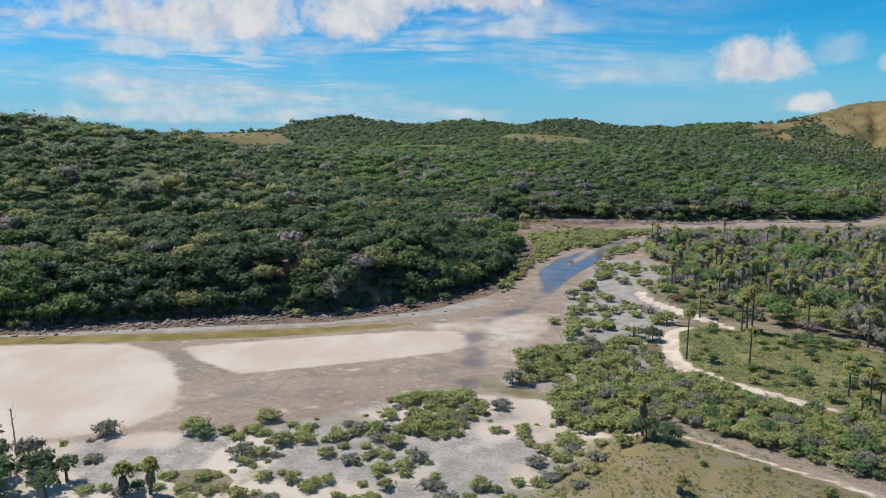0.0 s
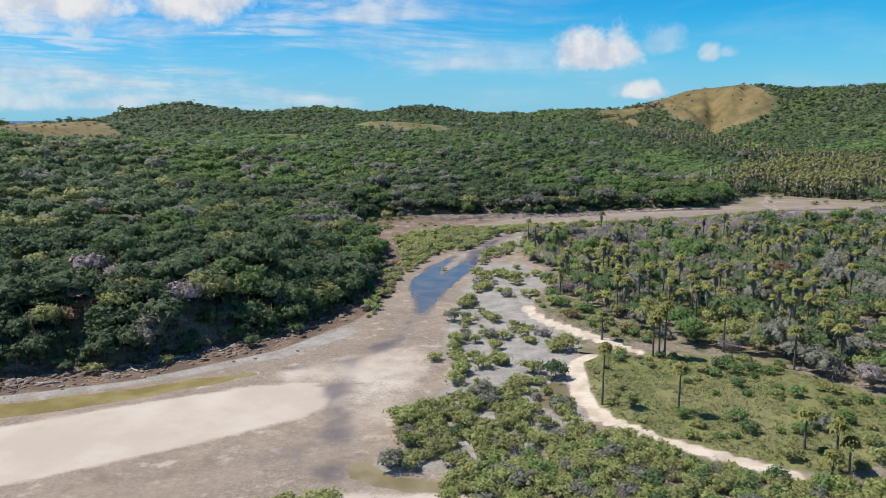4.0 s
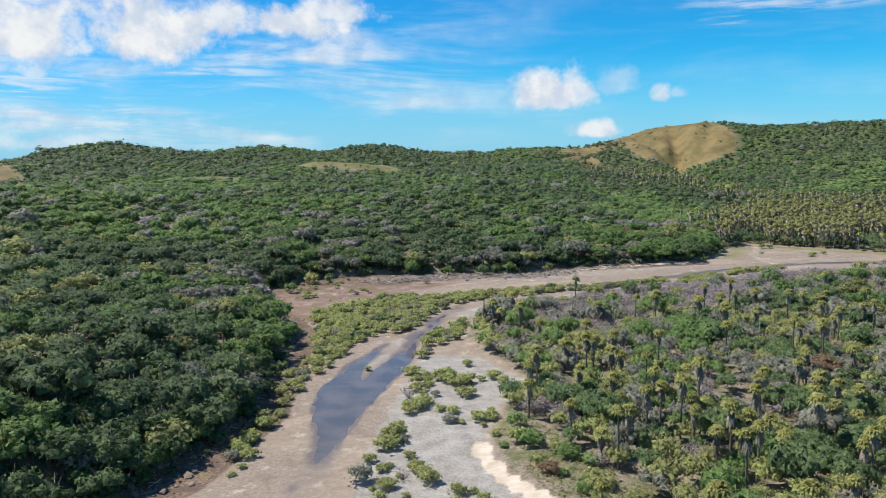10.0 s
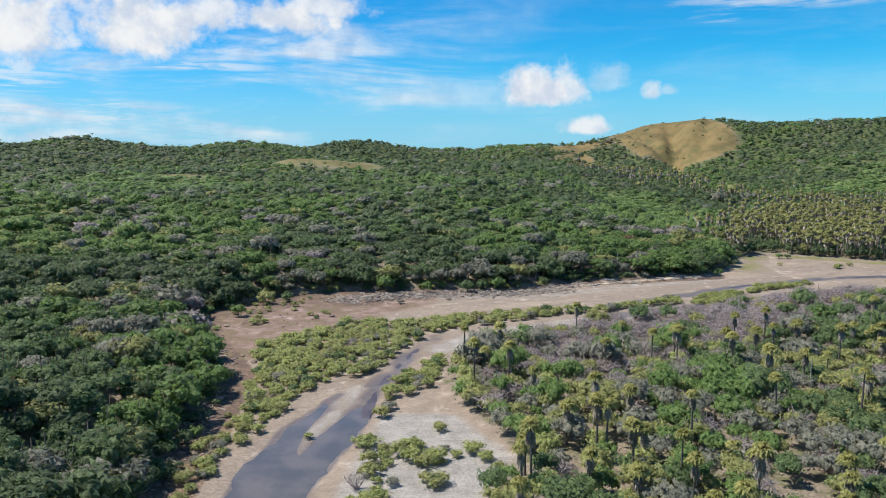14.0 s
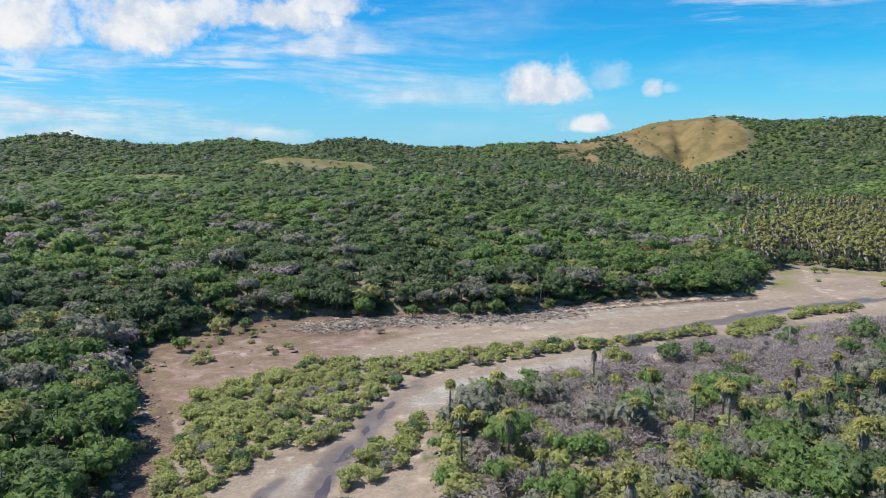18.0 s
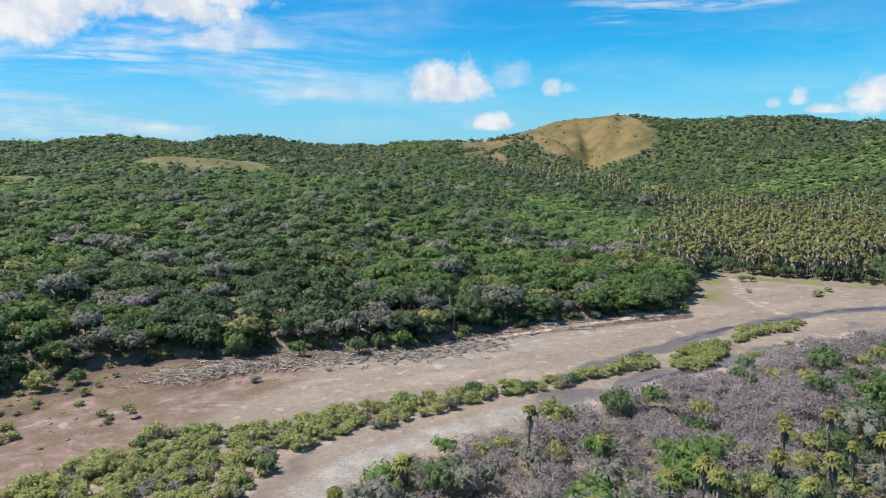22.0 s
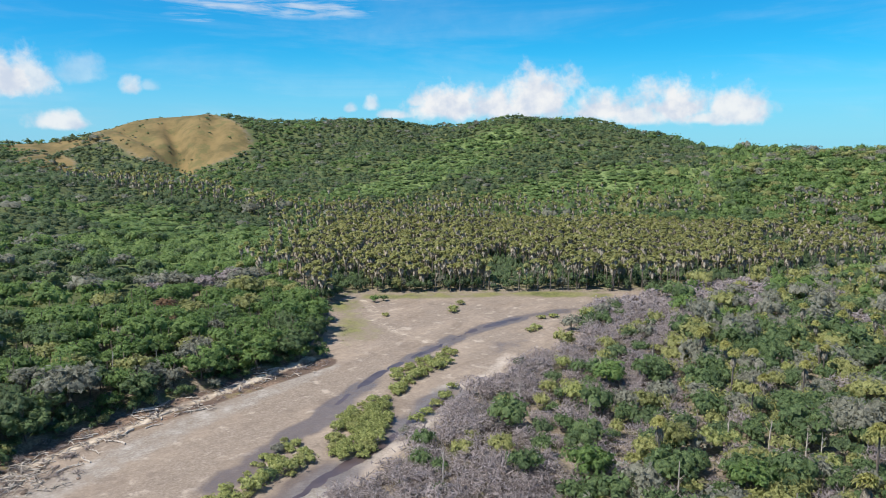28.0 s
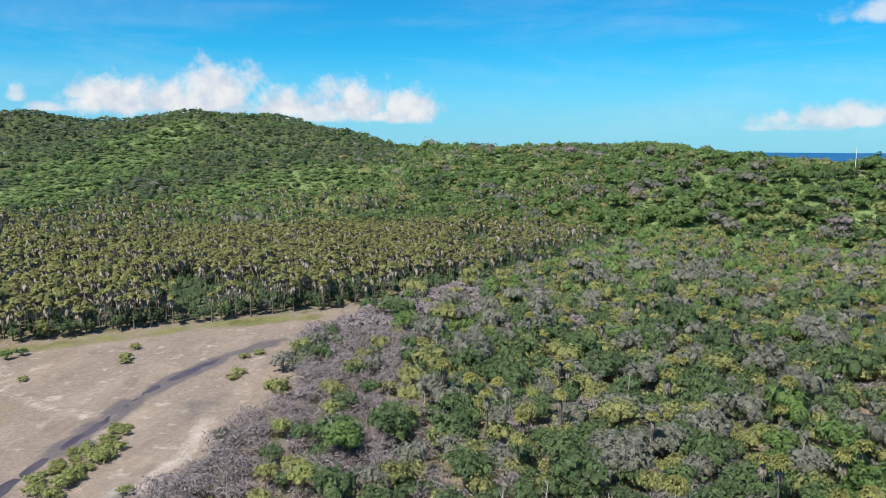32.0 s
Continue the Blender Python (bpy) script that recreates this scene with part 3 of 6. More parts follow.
    green = n.mix(n.steps(n.math("ADD", n.math("MULTIPLY", mid, 0.5), n.math("MULTIPLY", n.noise(p, 1.9, 6.0, 0.75), 0.5)), 0.40, 0.60), rgb(0.080, 0.088, 0.030), rgb(0.176, 0.180, 0.062))
    green = n.mix(n.math("MULTIPLY", n.steps(n.math("ADD", n.math("MULTIPLY", fine, 0.5), n.math("MULTIPLY", broad, 0.5)), 0.44, 0.60), 0.6), green, rgb(0.225, 0.195, 0.100))
    col = n.mix(laid("grass", 0.2), col, green)
    litter = n.mix(n.steps(fine, 0.35, 0.65), rgb(0.125, 0.100, 0.072), rgb(0.255, 0.210, 0.160))
    litter = n.mix(n.steps(mid, 0.45, 0.7), litter, rgb(0.085, 0.095, 0.036))
    col = n.mix(laid("litter", 0.2), col, litter)
    scrub = n.mix(n.steps(mid, 0.35, 0.65), rgb(0.050, 0.068, 0.026), rgb(0.098, 0.122, 0.042))
    scrub = n.mix(n.math("MULTIPLY", n.steps(fine, 0.5, 0.7), 0.5), scrub, rgb(0.130, 0.130, 0.050))
    col = n.mix(laid("scrub", 0.3), col, scrub)
    lush = n.mix(n.steps(mid, 0.35, 0.65), rgb(0.105, 0.150, 0.050), rgb(0.170, 0.228, 0.080))
    col = n.mix(laid("lush", 0.3), col, lush)
    hay = n.mix(n.steps(n.noise(p, 0.05, 6.0, 0.65), 0.36, 0.62), rgb(0.104, 0.084, 0.032), rgb(0.205, 0.148, 0.060))
    hay = n.mix(n.math("MULTIPLY", n.steps(n.noise(p, 0.12, 5.0, 0.65), 0.50, 0.64), 0.6), hay, rgb(0.098, 0.102, 0.036))
    col = n.mix(laid("hay", 0.2), col, hay)
    sand = n.mix(n.steps(mid, 0.35, 0.65), rgb(0.395, 0.325, 0.245), rgb(0.540, 0.468, 0.376))
    col = n.mix(laid("track", 0.15), col, sand)
    gloss = n.math("SUBTRACT", 0.92, n.math("MULTIPLY", damp, 0.56))
    relief = n.math("ADD", n.math("MULTIPLY", fine, 0.5), mid)
    finish(n, out, col, gloss, relief, 0.55, 0.12, 0.3)
    return m


def water_material(name, deep, clear, gloss, ripple):
    m, n, out = material(name)
    p = place(n)
    v = n.noise(p, 0.25, 4.0)
    col = n.mix(n.steps(v, 0.35, 0.65), rgb(*deep), rgb(*clear))
    finish(n, out, col, gloss, n.noise(p, 5.0, 3.0), ripple, 0.02, 0.5)
    return m


POND = water_material("pond_water", (0.082, 0.078, 0.074), (0.128, 0.112, 0.102), 0.12, 0.06)
STILL = water_material("stagnant_water", (0.185, 0.146, 0.050), (0.270, 0.222, 0.100), 0.25, 0.05)
MURKY = water_material("muddy_water", (0.140, 0.114, 0.054), (0.215, 0.180, 0.092), 0.5, 0.05)
BROOK = water_material("dark_water", (0.060, 0.044, 0.046), (0.100, 0.076, 0.074), 0.38, 0.08)
SEA = water_material("sea_water", (0.004, 0.062, 0.180), (0.006, 0.080, 0.215), 0.4, 0.3)


# ---- meshes from arrays ----
def mesh_of(name, verts, tris, materials, slots=None, smooth=False, normals=None):
    verts, tris = np.asarray(verts, np.float32), np.asarray(tris, np.int32)
    me = bpy.data.meshes.new(name)
    me.vertices.add(len(verts))
    me.vertices.foreach_set("co", verts.ravel())
    me.loops.add(tris.size)
    me.loops.foreach_set("vertex_index", tris.ravel())
    me.polygons.add(len(tris))
    me.polygons.foreach_set("loop_start", np.arange(len(tris), dtype=np.int32) * tris.shape[1])
    for m in materials:
        me.materials.append(m)
    if slots is not None:
        me.polygons.foreach_set("material_index", np.asarray(slots, np.int32))
    me.polygons.foreach_set("use_smooth", np.full(len(tris), smooth))
    if normals is not None:
        me.attributes.new("custom_normal", "FLOAT_VECTOR", "POINT").data.foreach_set("vector", np.asarray(normals, np.float32).ravel())
    me.update(calc_edges=True)
    return me


def axis_steps(lo, hi, step, end_lo, end_hi, near_lo, near_hi, grow=1.09):
    inner = list(np.arange(lo, hi + step, step))
    up, s = [inner[-1]], step
    while up[-1] < end_hi:
        s = min(s * grow, 7.0) if up[-1] < near_hi else s * 1.35
        up.append(up[-1] + min(s, 260))
    down, s = [inner[0]], step
    while down[-1] > end_lo:
        s = min(s * grow, 7.0) if down[-1] > near_lo else s * 1.35
        down.append(down[-1] - min(s, 260))
    return np.array(down[:0:-1] + inner + up[1:])


# low even scrub of a lighter green lies over some of the slopes: centre x, y, half widths
SMOOTH = [(322, 462, 34, 16), (270, 438, 38, 18), (215, 408, 36, 16), (266, 345, 46, 22), (302, 340, 24, 26), (76, 312, 18, 34), (84, 365, 16, 32), (118, 330, 26, 22), (-110, 330, 34, 22)]


def smooth_slope(p):
    out = np.zeros(len(p))
    for cx, cy, wx, wy in SMOOTH:
        out = np.maximum(out, np.exp(-(((p[:, 0] - cx) / wx) ** 2 + ((p[:, 1] - cy) / wy) ** 2)))
    return out * (0.6 + 0.8 * rough(p[:, 0], p[:, 1], 22, 2, 37))


def build_ground():
    xs, ys = axis_steps(-84, 155, 1.1, -2600, 2600, -420, 520), axis_steps(4, 254, 1.0, -1500, 3000, -40, 760)
    gx, gy = np.meshgrid(xs, ys)
    p = np.stack([gx.ravel(), gy.ravel()], 1)
    z = height(p)
    w, h = len(xs), len(ys)
    i = (np.arange(h - 1)[:, None] * w + np.arange(w - 1)[None, :]).ravel()
    quads = np.stack([i, i + 1, i + w + 1, i + w], 1)
    me = mesh_of("ground", np.c_[p, z], quads, [ground_material()], smooth=True)
    x, y = p[:, 0], p[:, 1]
    free, hill = open_ground(p), fold(p, VALLEY)
    wide = lambda poly, soft: ease(-fold(p, poly), -soft, soft)
    covers = {}
    covers["litter"] = ease(free, -0.5, 2.0) * (1 - wide(MEADOW, 2)) * (1 - wide(KNOLL, 2)) * (1 - 0.55 * wide(THICKET, 2))
    covers["grass"] = np.maximum.reduce([wide(MEADOW, 2.5), 0.72 * wide(VERGE, 2), wide(KNOLL, 2) * 0.5, 0.8 * wide(FAR_GROVE, 4), 0.66 * ease(-fold(p, [(70, 217), (83, 246), (96, 253), (94, 243), (87, 233), (81, 222)]) - 8 * (rough(x, y, 8, 3, 77) - 0.5), -3.5, 3.5) * (0.3 + 0.9 * rough(x, y, 4, 3, 75))])
    covers["grass"] = np.maximum(covers["grass"], 0.62 * ease(-off_line(p, [(98, 249), (115, 238), (137, 221)]), -6, -1.0) * (0.35 + 1.1 * rough(x, y, 4, 3, 76)))
    covers["grass"] = np.maximum(covers["grass"], 0.50 * wide(SHORE_SOUTH, 3) * ease(rough(x, y, 6, 4, 71), 0.52, 0.68))
    covers["grass"] = np.maximum.reduce([covers["grass"], wide(GRASS_SLOPE, 5), wide(GRASS_PATCH, 4)])
    covers["litter"] = covers["litter"] * (1 - 0.6 * covers["grass"])
    covers["hay"] = np.maximum.reduce([wide(GRASS_HILL, 9), 0.9 * wide(GRASS_SPUR, 6), 0.9 * wide(GRASS_SHOULDER, 6), 0.56 * wide(GRASS_SLOPE, 5), 0.5 * wide(GRASS_PATCH, 4), 0.52 * wide(KNOLL, 2), wide(GRASS_CLIFF, 6)])
    covers["scrub"] = np.maximum(ease(hill, 14, 40), ease(x, 205, 225) * ease(free, 2, 8)) * (1 - covers["hay"]) * (1 - wide(GRASS_SLOPE, 5)) * (1 - wide(GRASS_PATCH, 4))
    covers["litter"] *= 1 - covers["hay"]
    covers["lush"] = np.maximum(ease(hill, 14, 40) * ease(smooth_slope(p), 0.2, 0.6), 0.8 * ease(x, 200, 220) * ease(free, 4, 10) * (1 - ease(y, 320, 345))) * (1 - covers["hay"])
    covers["salt"] = np.maximum.reduce([wide(SALT_A, 2.2), wide(SALT_B, 1.6), wide(SHORE_SOUTH, 2.5) * (0.30 + 0.75 * ease(rough(x, y, 8, 3, 74), 0.34, 0.62))])
    covers["pale_mud"] = np.maximum.reduce([wide(FLAT_EAST, 2), 0.55 * ease(-off_line(p, SANDBAR) - 1.2 * (rough(x, y, 3, 2, 83) - 0.5), -2.2, -0.6) * ease(y, 110, 124)])
    covers["pale_mud"] = np.maximum(covers["pale_mud"], 0.85 * wide(SHORE_SOUTH, 3))
    shelf = [(74, 194.5), (66, 189), (55, 184.5), (44, 179.5), (30, 173.5), (18, 167.5), (8, 161), (3, 154)]
    covers["pale_mud"] = np.maximum(covers["pale_mud"], 0.56 * ease(-off_line(p, shelf), -4.0, -1.2))
    covers["pale_mud"] = np.maximum(covers["pale_mud"], 0.8 * ease(-off_line(p, [(-80, 44), (-66, 50), (-57.5, 53.5), (-49.5, 57.5), (-41, 62), (-34, 66.5), (-27, 72), (-20, 82)]), -2.8, -0.8) * (0.6 + 0.7 * rough(x, y, 3, 3, 78)))
    covers["pale_mud"] = np.maximum(covers["pale_mud"], 0.5 * ease(-off_line(p, [(4, 193), (22, 193), (44, 204), (66, 213)]), -4.5, -1.0))
    delta = [(-27, 66), (-16, 75), (-8, 84), (-6, 66), (-8, 52), (-14, 45), (-19, 52)]
    covers["salt"] = np.maximum(covers["salt"], wide(delta, 4) * (0.28 + 0.4 * rough(x, y, 6, 3, 79)))
    streak = [(-2, 186), (20, 190), (44, 201), (66, 210), (84, 222), (94, 236)]
    covers["salt"] = np.maximum(covers["salt"], 0.33 * ease(-off_line(p, streak), -6, -1) * ease(rough(x, y, 9, 3, 73), 0.36, 0.58))
    covers["salt"] = np.maximum(covers["salt"], 0.52 * ease(-off_line(p, [(44, 177), (55, 182.5), (66, 188.5), (75.5, 194.3), (84, 196.6), (91, 201)]), -2.4, -0.5))
    wet = np.maximum(1.0 * np.exp(-(off_line(p, STREAM_A) / 1.9) ** 2), 0.9 * np.exp(-(off_line(p, STREAM_B) / 2.9) ** 2))
    wet = np.maximum(wet, 0.36 * ease(-fold(p, [(84, 199), (94, 199), (103, 201.5), (108, 208), (97, 212), (88, 206)]), -1.5, 3))
    wet = wet * (0.62 + 0.7 * ease(rough(x, y, 3.6, 3, 46), 0.34, 0.66))
    wet = np.maximum(wet, (0.60 + 0.08 * ease(y, 95, 110)) * np.exp(-(off_line(p, CHANNEL) / 2.5) ** 2))
    wet = np.maximum(wet, 0.62 * np.exp(-(off_line(p, [(-11.5, 98), (-12.5, 86), (-14.5, 76), (-17, 70), (-24, 67)]) / 1.4) ** 2))
    wet = np.maximum(wet, 0.44 * np.exp(-(off_line(p, [(-58, 48), (-52, 43), (-45, 37), (-38, 33), (-24, 39), (-15, 48)]) / 4.5) ** 2))
    wet = np.maximum(wet, 0.8 * np.exp(-(off_line(p, NARROWS) / 1.5) ** 2))
    wet = wet * (0.74 + 0.5 * ease(rough(x, y, 3.6, 3, 44), 0.3, 0.65))
    covers["wet"] = np.maximum(wet, ease(-fold(p, POOL), -1.0, 0.5)) * (1 - 0.6 * ease(-off_line(p, SANDBAR) - 1.2 * (rough(x, y, 3, 2, 83) - 0.5), -2.0, -0.6) * ease(y, 108, 124))
    strip = off_line(p, [(-84, 45), (-61, 56.5), (-42, 65), (-30, 75.5), (-23.5, 88), (-20.5, 104), (-22.5, 124), (-25, 142), (-33, 156), (-39, 166), (-39, 178), (-31, 190)])
    covers["bank"] = np.maximum(ease(-strip, -4.8, -2.2), 0.95 * ease(-off_line(p, [(-25, 193), (-5, 198), (14, 197), (32, 207), (50, 211.5), (66, 215.5)]), -4.4, -1.6))
    covers["bank"] = np.maximum(covers["bank"], 0.95 * ease(-off_line(p, [(-38, 168), (-34, 182), (-22, 190), (-8, 191), (4, 194)]), -10.5, -3.0) * ease(rough(x, y, 5, 3, 81), 0.42, 0.6))
    covers["bank"] = np.maximum(covers["bank"], ease(-np.minimum(np.hypot(x + 49.5, y - 67.5), np.hypot(x + 55, y - 75)), -4.0, -2.4))
    covers["red_earth"] = np.maximum(ease(-fold(p, [(-42, 150), (-26, 148), (-18, 162), (-8, 178), (0, 186), (2, 197), (-28, 196), (-44, 182)]), -4, 2), 0.16)
    track = np.minimum.reduce([off_line(p, TRACK_A), off_line(p, TRACK_B)])
    covers["track"] = np.maximum(ease(-track, -1.3, -0.5), 0.62 * ease(-off_line(p, TRACK_C), -1.2, -0.3))
    covers["track"] = np.maximum(covers["track"], 0.42 * ease(-off_line(p, [(94, 247), (90, 236), (86.5, 230), (85, 220), (86, 212)]), -2.6, -0.8))
    covers["track"] = np.maximum(covers["track"], 0.58 * ease(-off_line(p, np.array(SCARP) - [0.5, 1.3]), -1.3, -0.4))
    covers["track"] *= 1 - 0.9 * ease(y, 94, 100) * (x < 9)
    keep = 1 - ease(covers["track"], 0.3, 0.7)
    for name in ("litter", "grass", "bank"):
        covers[name] = covers[name] * keep
    for name, values in covers.items():
        me.attributes.new(name, "FLOAT", "POINT").data.foreach_set("value", np.clip(values, 0, 1).astype(np.float32))
    return tagged(new("ground", me), "valley floor of mud, salt crust, grass and wooded hills", "ground", kind="structure")


build_ground()


def sheet(name, outline, z, mat, label, category, fray=0.35, rings=2):
    """A sheet of standing water with an uneven shore."""
    pts = []
    for a, b in zip(outline, outline[1:] + outline[:1]):
        for k in range(8):
            s = k / 8
            pts.append((a[0] + (b[0] - a[0]) * s, a[1] + (b[1] - a[1]) * s))
    pts = np.array(pts)
    pts = (pts + np.roll(pts, 1, 0) + np.roll(pts, -1, 0) + np.roll(pts, 2, 0) + np.roll(pts, -2, 0)) / 5
    pts = pts + fray * 2 * (np.stack([rough(pts[:, 0], pts[:, 1], 2.2, 2, 21), rough(pts[:, 0], pts[:, 1], 2.2, 2, 22)], 1) - 0.5)
    bm = bmesh.new()
    bm.faces.new([bm.verts.new((x, y, z)) for x, y in pts])
    bmesh.ops.triangulate(bm, faces=bm.faces[:])
    bmesh.ops.recalc_face_normals(bm, faces=bm.faces[:])
    if sum(f.normal.z for f in bm.faces) < 0:
        bmesh.ops.reverse_faces(bm, faces=bm.faces[:])
    me = bpy.data.meshes.new(name)
    bm.to_mesh(me)
    bm.free()
    me.materials.append(mat)
    return tagged(new(name, me), label, category, kind="structure")


def unit_off(v):
    return v / max(float(np.hypot(v[0], v[1])), 1e-6)


WATER_LOOK = {
    "pool": (POND, "shallow blue pool in the drained channel", "pool"), "channel": (BROOK, "narrow channel of dark shallow water", "stream"),
    "stream": (BROOK, "winding stream of dark water on the mud", "stream"), "ditch": (BROOK, "dark water lying in a ditch beside the bushes", "stream"),
    "backwater": (STILL, "olive stagnant water along the stony bank", "pool"), "puddle": (MURKY, "brown puddle beside the sandy track", "puddle"),
}
for kind, outline, depth in WATERS:
    level = float(np.median(height(outline, sunk=False))) - depth * 0.45
    centre = np.mean(outline, 0)
    spread = [tuple(np.array(q) + unit_off(np.array(q) - centre) * 0.7) for q in outline] if kind in ("pool", "puddle") else outline
    sheet(f"water_{kind}", spread, level, *WATER_LOOK[kind], fray=0.0)
sea_outline = [(2900 * math.cos(k * math.pi / 24) * 1.6 + 60, 2900 * math.sin(k * math.pi / 24) * 1.6 + 200) for k in range(48)]
sheet("water_sea", sea_outline, -3.2, SEA, "deep blue sea reaching to the horizon", "sea", fray=0.0)

# ---- plants: a few grown shapes of each kind, set out over the plan ----
grow = np.random.default_rng(11)


def ball(level):
    bm = bmesh.new()
    bmesh.ops.create_icosphere(bm, subdivisions=level, radius=1.0)
    v = np.array([q.co[:] for q in bm.verts])
    f = np.array([[q.index for q in face.verts] for face in bm.faces])
    bm.free()
    return v, f


BALLS = {1: ball(1), 2: ball(2)}
DOME = (BALLS[1][0], np.array([f for f in BALLS[1][1] if BALLS[1][0][f].mean(0)[2] > -0.45]))


class Shape:
    """Triangles gathered piece by piece."""

    def __init__(self):
        self.verts, self.tris, self.count = [], [], 0

    def add(self, v, f):
        self.verts.append(np.asarray(v, float))
        self.tris.append(np.asarray(f) + self.count)
        self.count += len(v)

    def arrays(self):
        return np.concatenate(self.verts), np.concatenate(self.tris)


def unit(v):
    return v / np.maximum(np.linalg.norm(v, axis=-1, keepdims=True), 1e-9)


def leaf_tufts(rng, centres, normals, size, lean=0.4, slim=1.0):
    """One pointed tuft of leaves at each place, its face turned outwards."""
    k = len(centres)
    nrm = unit(normals + rng.normal(0, lean, (k, 3)) + [0, 0, 0.25])
    side = unit(np.cross(nrm, rng.normal(0, 1, (k, 3))))
    along = np.cross(nrm, side)
    s = size * rng.uniform(0.65, 1.35, (k, 1))
    a = centres - side * s * 0.6 * slim
    b = centres + side * s * 0.6 * slim
    tip = centres + along * s * 0.85 + nrm * s * 0.15
    v = np.stack([a, b, tip], 1).reshape(-1, 3)
    i = np.arange(k)[:, None] * 3
    return v, i + [0, 1, 2]


def grown_crown(seed, lumps, cores, tufts, size, squash=0.8, spread=0.62, slim=1.0, up=0.15):
    """A rounded crown of leaf tufts gathered in lumps, of radius about 1, its foot at 0; leaves take the light as their lump does."""
    rng, s, soft = np.random.default_rng(seed), Shape(), []
    bv, bf = DOME
    k = np.arange(lumps)
    a, r = k * 2.4 + rng.uniform(0, 6.28) + rng.uniform(-0.5, 0.5, lumps), spread * np.sqrt((k + rng.uniform(0.1, 0.9, lumps)) / lumps)
    rad = rng.uniform(0.8, 1.3, lumps) / math.sqrt(lumps) if lumps > 2 else rng.uniform(0.7, 0.85, lumps)
    mids = np.stack([r * np.cos(a), r * np.sin(a), 0.45 * squash + (1 - r * r) * 0.55 * squash * rng.uniform(0.7, 1.15, lumps)], 1)
    for j in range(cores):
        s.add(bv * (rad[j] * 0.8 * rng.uniform(0.72, 1.15, (len(bv), 1))) * [1, 1, 0.85] + mids[j], bf)
        soft.append(unit(bv + rng.normal(0, 0.2, bv.shape) + [0, 0, up]))
    pick = rng.choice(lumps, tufts, p=rad**2 / (rad**2).sum())
    nrm = unit(rng.normal(0, 1, (tufts, 3)) + [0, 0, 0.55])
    pos = mids[pick] + nrm * rad[pick][:, None] * rng.uniform(0.7, 1.22, (tufts, 1)) * [1, 1, 0.85]
    s.add(*leaf_tufts(rng, pos, nrm, size, 0.4, slim))
    whole = unit(pos - [0, 0, 0.25 * squash])
    soft.append(np.repeat(unit(nrm * 0.75 + whole * 0.4 + rng.normal(0, 0.28, (tufts, 3)) + [0, 0, up]), 3, 0))
    return *s.arrays(), np.concatenate(soft)


def blade_set(rng, roots, tips, width):
    """Slender three-sided twigs from roots to tips."""
    axis = unit(tips - roots)
    side = unit(np.cross(axis, rng.normal(0, 1, axis.shape)))
    other = np.cross(axis, side)
    k = len(roots)
    w = np.asarray(width).reshape(-1, 1) * np.ones((k, 1))
    v = np.stack([roots + side * w, roots - side * w * 0.5 + other * w * 0.87, roots - side * w * 0.5 - other * w * 0.87, tips], 1).reshape(-1, 3)
    i = np.arange(k)[:, None] * 4
    return v, np.concatenate([i + [0, 1, 3], i + [1, 2, 3], i + [2, 0, 3]])


def grown_twigs(seed, limbs, twigs):
    """A leafless bush: limbs from the foot, forking into fine twigs. Radius and height about 1."""
    rng, s = np.random.default_rng(seed), Shape()
    a, r = rng.uniform(0, 2 * math.pi, limbs), np.sqrt(rng.uniform(0.05, 1, limbs))
    tips = np.stack([r * np.cos(a) * 0.9, r * np.sin(a) * 0.9, 1.25 - 0.6 * r * r + rng.normal(0, 0.08, limbs)], 1)
    roots = tips * [0.08, 0.08, 0.0]
    s.add(*blade_set(rng, roots, tips, 0.03))
    pick = rng.integers(0, limbs, twigs)
    f = rng.uniform(0.3, 0.95, (twigs, 1))
    start = roots[pick] * (1 - f) + tips[pick] * f
    end = start + unit(rng.normal(0, 1, (twigs, 3)) + [0, 0, 0.7] + 0.5 * unit(tips[pick])) * rng.uniform(0.2, 0.5, (twigs, 1))
    s.add(*blade_set(rng, start, end, 0.017))
    return s.arrays()


def grown_trunk(seed, tall, radius, sides=5, lean=0.15, limbs=3):
    """A tapered trunk that leans and forks into a few limbs."""
    rng, s = np.random.default_rng(seed), Shape()
    bend = rng.normal(0, lean, 2)
    top = np.array([bend[0], bend[1], 1.0]) * tall
    a = np.arange(sides) * 2 * math.pi / sides
    ring = np.stack([np.cos(a), np.sin(a), 0 * a], 1)
    rows = np.concatenate([ring * radius * w + top * [f * f, f * f, f] for f, w in ((-0.06, 1.35), (0.12, 1.0), (0.55, 0.8), (1.0, 0.5))])
    f = []
    for k in range(3):
        for j in range(sides):
            b, c = k * sides + j, k * sides + (j + 1) % sides
            f += [(b, c, c + sides), (b, c + sides, b + sides)]
    s.add(rows, f)
    if limbs:
        ang = rng.uniform(0, 2 * math.pi, limbs)
        roots = np.tile(top * [0.45, 0.45, 0.7], (limbs, 1))
        tips = top + np.stack([np.cos(ang), np.sin(ang), 0.5 + 0 * ang], 1) * tall * 0.55
        s.add(*blade_set(rng, roots, tips, radius * 0.45))
    return s.arrays()


